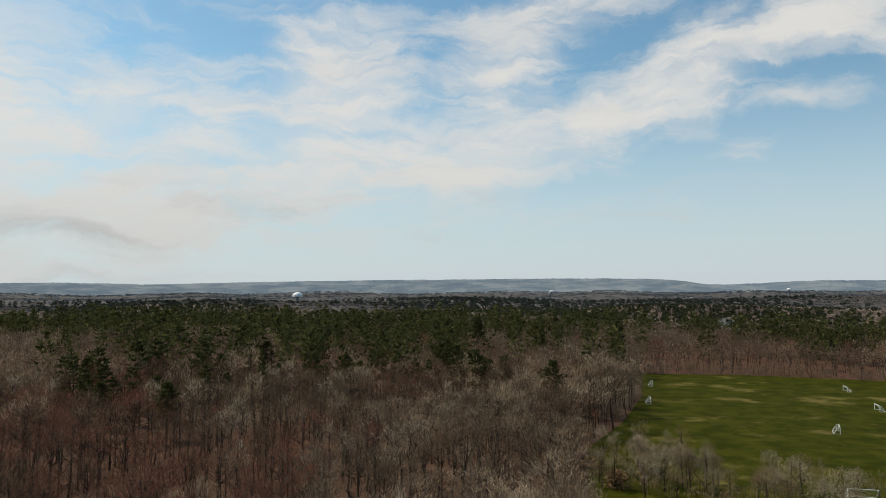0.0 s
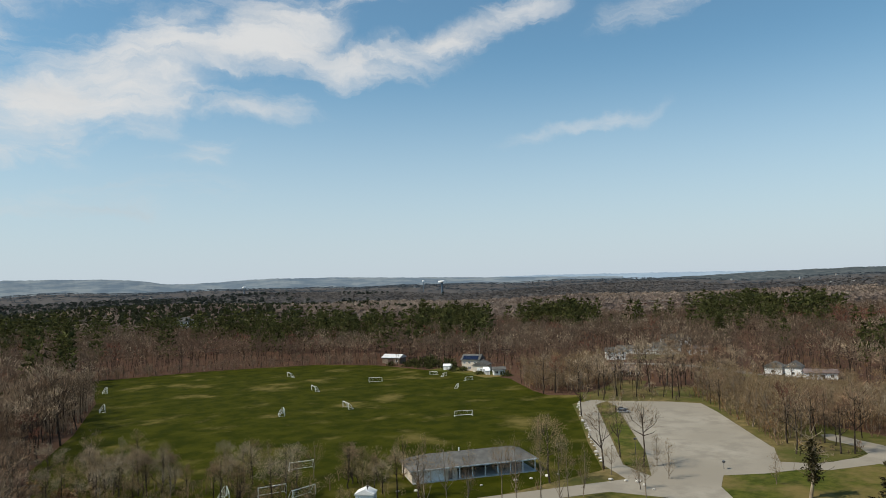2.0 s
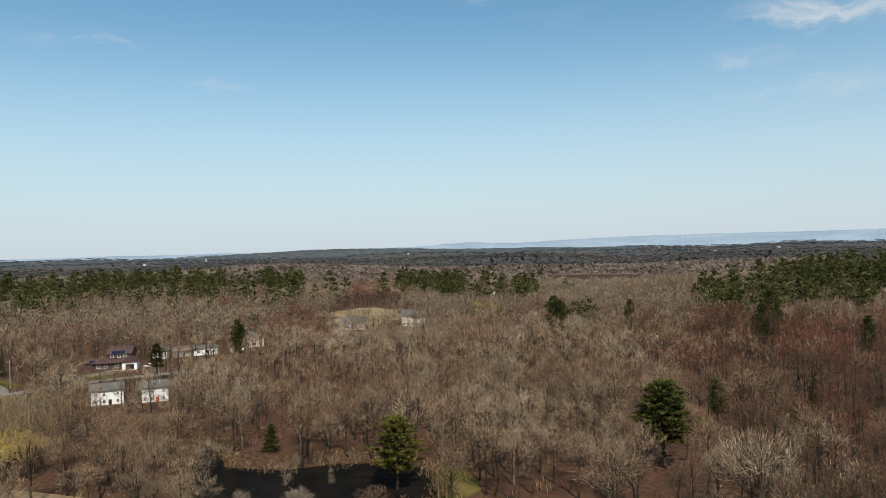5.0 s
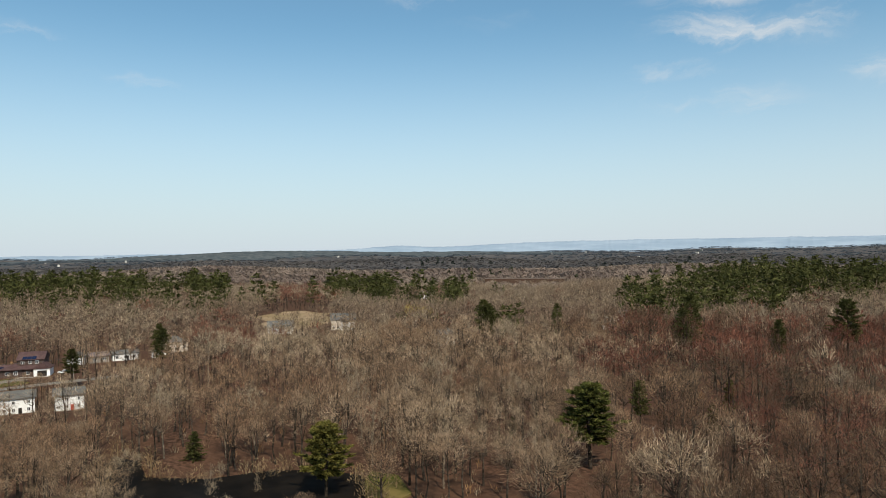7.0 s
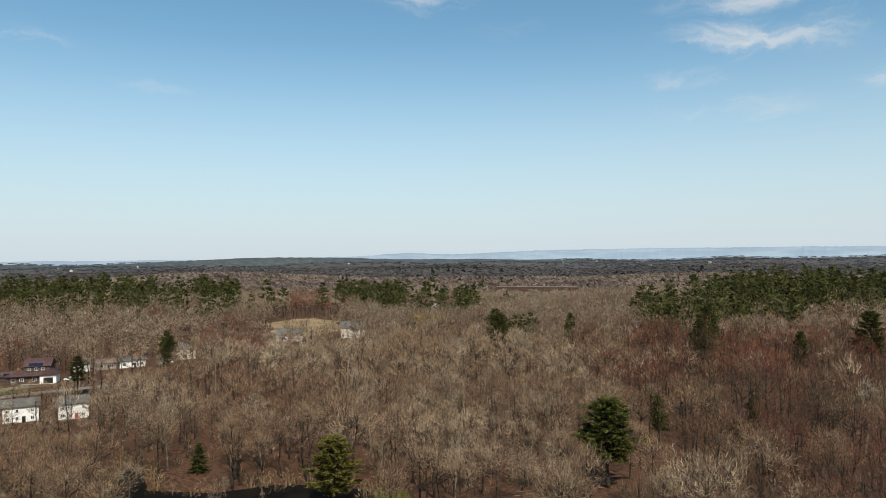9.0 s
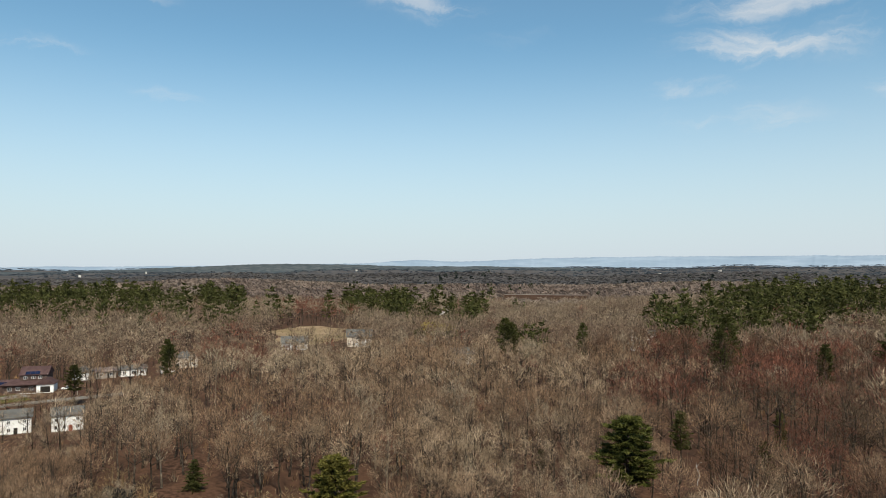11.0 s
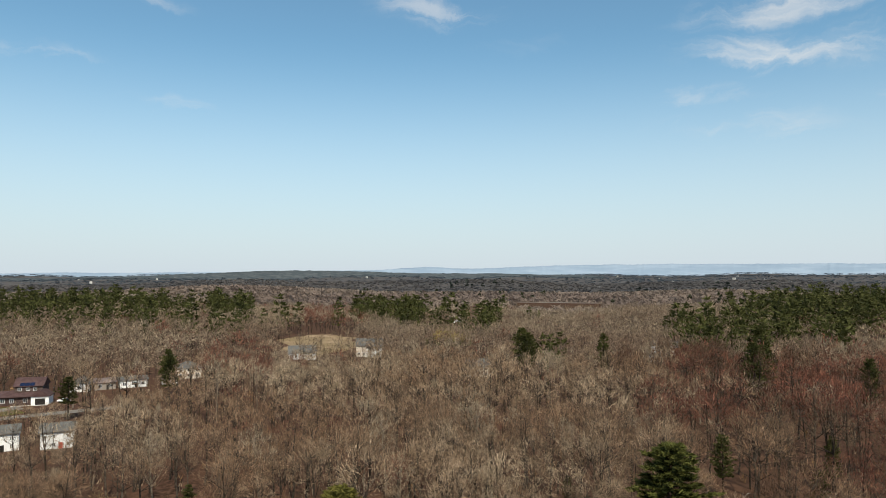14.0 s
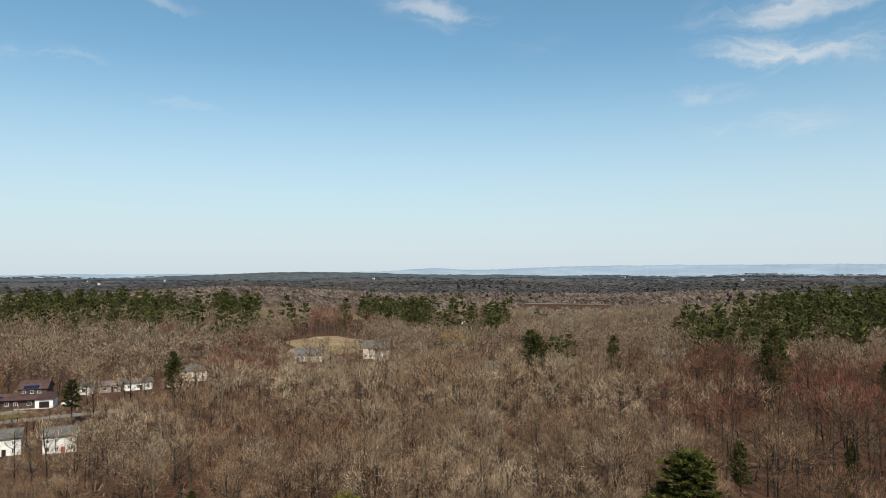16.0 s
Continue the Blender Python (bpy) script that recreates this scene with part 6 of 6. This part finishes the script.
stones = [boulder(k) for k in range(4)]
line = [(230, 169), (222, 171.3), (216, 168), (203.5, 157), (193, 148), (183, 138.6), (173, 129.8), (165, 122.4), (157, 115.3), (151, 111)]
places = []
for (x0, y0), (x1, y1) in zip(line, line[1:]):
    n = max(1, int(math.hypot(x1 - x0, y1 - y0) / 3.0))
    places += [(x0 + (x1 - x0) * k / n, y0 + (y1 - y0) * k / n) for k in range(n)]
places += [(101.4, 131.5), (104, 129), (118, 120.5), (126.7, 117.2), (130, 116), (134, 114.3), (137, 113), (142, 101), (143, 98.6), (144.5, 95.5), (143.4, 93), (141.6, 90)]
for k, (x, y) in enumerate(places):
    m = pose(x + RNG.uniform(-0.5, 0.5), y + RNG.uniform(-0.5, 0.5), 0.22, 0, 0, RNG.uniform(0, 360))
    ob = stones[k] if k < 4 else copy_thing(stones[k % 4], m)
    ob.matrix_world = m
    s = RNG.uniform(0.6, 1.3)
    ob.scale = (s, s * RNG.uniform(0.8, 1.2), s * 0.8)
    tagged(ob, "pale rounded boulder on the verge of the road", "boulder", "boulders along the access road")


def car(x, y, turn, paint, label):
    """A parked saloon: body, cabin glass, wheels with rims, lights and bumpers."""
    ob = thing("car", pose(x, y, 0.1, 0, 0, turn), label, "car", "parked cars")
    bm = boxed((-2.25, -0.88, 0.3, 2.25, 0.88, 0.86))
    bmesh.ops.bevel(bm, geom=list(bm.edges), offset=0.16, segments=2, affect="EDGES")
    part("body", bm, paint, ob)
    bm = bmesh.new()
    low = [(-1.75, -0.8, 0.84), (1.15, -0.8, 0.84), (1.15, 0.8, 0.84), (-1.75, 0.8, 0.84)]
    up = [(-1.05, -0.62, 1.4), (0.35, -0.62, 1.4), (0.35, 0.62, 1.4), (-1.05, 0.62, 1.4)]
    v = [bm.verts.new(p) for p in low + up]
    for f in ((0, 1, 5, 4), (1, 2, 6, 5), (2, 3, 7, 6), (3, 0, 4, 7)):
        bm.faces.new([v[k] for k in f])
    bmesh.ops.recalc_face_normals(bm, faces=bm.faces)
    part("cabin_glass", bm, M_GLASS, ob, "dark tinted glass")
    bm = boxed((-1.1, -0.64, 1.37, 0.4, 0.64, 1.45))
    bmesh.ops.bevel(bm, geom=list(bm.edges), offset=0.035, segments=1, affect="EDGES")
    part("roof", bm, paint, ob)
    for wx in (-1.4, 1.4):
        for wy in (-0.82, 0.82):
            bm = bmesh.new()
            rod(bm, (wx, wy - 0.1, 0.32), (wx, wy + 0.1, 0.32), 0.32, 14)
            wheel = part("wheel", bm, M_RUBBER, ob)
            bm = bmesh.new()
            rod(bm, (wx, wy - 0.115, 0.32), (wx, wy + 0.115, 0.32), 0.19, 10)
            part("rim", bm, M_CAR_SILVER, wheel, "silver rim")
    for wy in (-0.62, 0.62):
        part("headlight", boxed((2.2, wy - 0.2, 0.6, 2.27, wy + 0.2, 0.74)), M_WHITE, ob)
        part("tail_light", boxed((-2.27, wy - 0.2, 0.62, -2.2, wy + 0.2, 0.76)), M_RED, ob)


car(217.5, 149.5, -47, M_CAR_DARK, "dark saloon car parked on the asphalt")
car(214.8, 147.0, -47, M_CAR_SILVER, "silver saloon car parked on the asphalt")
car(322, -41, 20, M_CAR_DARK, "dark car on the drive beside the ranch house")
car(318, -99, 60, M_WHITE, "white car in front of the maroon house")


def picnic_table(x, y, turn, mat=M_WOOD, label="weathered wooden picnic table on the lawn"):
    ob = thing("picnic_table", pose(x, y, float(land(x, y)) + 0.05, 0, 0, turn), label, "table")
    part("tabletop", boxed(*[(-0.9, -0.38 + k * 0.155, 0.72, 0.9, -0.25 + k * 0.155, 0.77) for k in range(5)]), mat, ob)
    for s in (-1, 1):
        part("bench", boxed((-0.9, s * 0.75 - 0.14, 0.42, 0.9, s * 0.75 + 0.14, 0.47)), mat, ob)
        bm = bmesh.new()
        for t in (-1, 1):
            rod(bm, (s * 0.6, t * 0.7, 0), (s * 0.6, t * 0.15, 0.72), 0.05, 4)
        rod(bm, (s * 0.6, -0.85, 0.38), (s * 0.6, 0.85, 0.38), 0.05, 4)
        part("leg", bm, mat, ob)


picnic_table(161.2, 52, 20)
picnic_table(117.2, -98.9, 50, M_RED, "red picnic table on the green by the pond")


def utility_pole(x, y, height=10.5):
    ob = thing("utility_pole", pose(x, y, float(land(x, y)) - 0.1, 0, 0, -90), "tall wooden utility pole beside the street", "pole", "utility poles")
    bm = bmesh.new()
    rod(bm, (0, 0, 0), (0, 0, height), 0.17, 8, 0.12)
    part("shaft", bm, M_POLE, ob)
    part("crossarm", boxed((-1.1, -0.06, height - 0.9, 1.1, 0.06, height - 0.76)), M_POLE, ob)
    for x in (-0.95, 0.0, 0.95):
        bm = bmesh.new()
        rod(bm, (x, 0, height - 0.76), (x, 0, height - 0.5), 0.05, 6)
        part("insulator", bm, M_WHITE, ob)


for x, y, h in ((306, -45, 11), (299.5, -40.5, 8.5), (301, 124, 11), (296, 199, 12), (275, 280, 14.5), (303, -98, 9), (278, 36, 10)):
    utility_pole(x, y, h)


def cable(a, b, sag=0.8):
    """A wire hanging between two poles."""
    curve = bpy.data.curves.new("cable", "CURVE")
    curve.dimensions, curve.bevel_depth, curve.bevel_resolution = "3D", 0.025, 1
    line = curve.splines.new("POLY")
    line.points.add(10)
    for k in range(11):
        f = k / 10
        p = Vector(a).lerp(Vector(b), f)
        line.points[k].co = (p.x, p.y, p.z - sag * 4 * f * (1 - f), 1)
    curve.materials.append(M_METAL)
    tagged(new("cable", curve), "thin black overhead wire along the street", "cable", "overhead wires")


for (ax, ay, ah), (bx, by, bh) in (((303, -98, 8.1), (306, -45, 10.2)), ((306, -45, 10.2), (278, 36, 9.2)), ((278, 36, 9.2), (301, 124, 10.2)), ((301, 124, 10.2), (296, 199, 11.2)), ((306, -45, 9.4), (327, -34, 5.0))):
    cable((ax, ay, ah), (bx, by, bh))


def park_lamp(x, y, h=4.0):
    ob = thing("park_lamp", pose(x, y, 0.1), "dark metal lamp post beside the car park", "lamp post", "park lamps")
    bm = bmesh.new()
    rod(bm, (0, 0, 0), (0, 0, h), 0.07, 8)
    part("post", bm, M_METAL, ob)
    part("lantern", boxed((-0.3, -0.3, h, 0.3, 0.3, h + 0.45)), M_METAL, ob)


park_lamp(166.5, 110.5), park_lamp(168.2, 86.5, 1.6)

# street-side lawns
sheet("grass_tip", slab([(184, 79.5), (188.5, 72.5), (193, 70), (199, 68), (206, 67.3), (212.5, 71.5), (215.5, 79), (219, 84), (207, 92), (199, 87.6), (192, 84)], 0.16), M_ROUGH, "rough grass tongue between car park and drive", "grass")
for name, line, w in (("front_lawn", [(312, 20), (314, 0), (314, -20), (318, -48)], 22), ("verge", [(276, -8), (280, -24), (286, -46)], 13), ("front_lawn", [(311, -64), (313, -82)], 17), ("front_lawn", [(362, 236), (378, 240), (398, 226)], 16),
                      ("front_lawn", [(333, 160), (326, 140), (316, 112)], 9), ("verge", [(284, 190), (262, 178), (240, 176)], 15), ("road_verge", [(168, -16), (160, -26), (147, -38), (130, -44)], 6), ("road_verge", [(224, 60), (214, 34), (200, 12), (184, -2)], 4),
                      ("front_lawn", [(262, 300), (264, 270), (258, 248)], 16), ("grass_strip", [(236, 182), (250, 172), (262, 160)], 16)):
    dry = name == "grass_strip" or line[0] == (284, 190)
    sheet(name, ribbon(line, w, 0.12), M_ROUGH if dry else M_LAWN, "rough dry grass beyond the car park" if dry else "short green grass beside street and drive", "grass")
sheet("driveway", ribbon([(312, -62), (316, -84)][::-1], 7, 0.16), M_ROAD, "dark driveway to the maroon house", "drive")
sheet("driveway", ribbon([(294, -42), (310, -44), (324, -41)], 3.2, 0.16), M_ROAD, "pale driveway to the ranch house", "drive")


sheet("stony_bank", ribbon([(172, -24), (163, -33), (150, -43), (138, -48)], 5, 0.14), M_DRY, "tan stony bank between drive and pond", "bank")


# ---- far landmarks ----
def storage_dome(turn, distance, radius, top, label, flat=0.55):
    a = radians(turn)
    x, y = distance * math.sin(a), distance * math.cos(a)
    z = float(land(x, y))
    ob = thing("storage_tank", pose(x, y, z), label, "tank", "far white tanks")
    bm = bmesh.new()
    rod(bm, (0, 0, 0), (0, 0, top - z - radius * flat - 3), radius * 0.25, 12)
    # the column takes the ridge colour, painted haze included
    part("column", bm, M_HILL, ob, "grey steel column")
    bm = bmesh.new()
    rod(bm, (0, 0, top - z - radius * flat - 3), (0, 0, top - z - radius * flat), radius, 24)
    part("drum", bm, M_WHITE, ob)
    bm = bmesh.new()
    bmesh.ops.create_uvsphere(bm, u_segments=24, v_segments=12, radius=radius)
    for v in bm.verts:
        v.co.z = max(0, v.co.z) * flat + top - z - radius * flat
    part("dome", bm, M_WHITE, ob)


storage_dome(-11.6, 2400, 17, 47.5, "white dome tank above the far woods", 0.7)
storage_dome(41.6, 2600, 14, 56, "white water tank on the horizon", 0.25)
storage_dome(40.1, 2650, 5, 58, "small white water tank on the horizon", 0.4)
storage_dome(8.7, 2500, 7, 50, "small white tank far off", 0.4)
storage_dome(26.0, 2700, 7, 54, "small white tank far off", 0.4)


def far_building(turn, distance, w, d, h, label, mat=None):
    a = radians(turn)
    x, y = distance * math.sin(a), distance * math.cos(a)
    ob = thing("building", pose(x, y, float(land(x, y)), 0, 0, -turn), label, "building", "far white buildings")
    block(ob, w, d, h, "gable", h * 0.35, mat or M_WHITE, M_ROOF_TAN)
    for k in range(3):
        window(ob, (k - 1) * w * 0.3, h * 0.4, w * 0.08, h * 0.25, -d / 2)


far_building(56.9, 1000, 20, 10, 7, "long white building beside a far road")
far_building(140.6, 930, 9, 6, 4, "white building by the far highway")
far_building(134.2, 760, 14, 9, 6, "pale building beyond evergreen shrubs")
far_building(132.6, 900, 18, 9, 6, "white building beyond evergreen shrubs")
def far_town():
    """Pale roofs and walls of a town, scattered through woods kilometres off."""
    rng = np.random.default_rng(44)
    bm = bmesh.new()
    for k in range(70):
        turn, r = radians(rng.uniform(58, 160) if k % 3 else rng.uniform(-30, 40)), rng.uniform(2300, 3700)
        x, y = r * math.sin(turn), r * math.cos(turn)
        z, w, d, h = float(land(x, y)), rng.uniform(5, 11), rng.uniform(5, 8), rng.uniform(6, 10.5)
        box(bm, x - w / 2, y - d / 2, z, x + w / 2, y + d / 2, z + h)
    tagged(part("far_town", bm, M_CONCRETE), "pale houses of a distant town among woods", "town", kind="stuff")


far_town()
for turn, r in ((76, 1800), (-27, 1500), (-22, 1900), (3, 1700)):
    far_building(turn + 0.3, r, 12, 8, 8, "pale house just showing over far woods", M_CREAM)
for name, c0, c1, r in (("highway", 139.0, 145.6, 990), ("far_road", 55.4, 59.6, 960), ("far_road", 131.8, 135.0, 840)):
    line = [(r * math.sin(radians(c)), r * math.cos(radians(c))) for c in np.arange(c0, c1, 0.8)]
    sheet("embankment", ribbon(line, 26, 9.0, 10.0), M_LITTER, "brown earth embankment under a far road", "embankment")
    sheet(name, ribbon(line, 6, 9.2, 0.3), M_ROAD, "pale highway seen through far trees", "road")
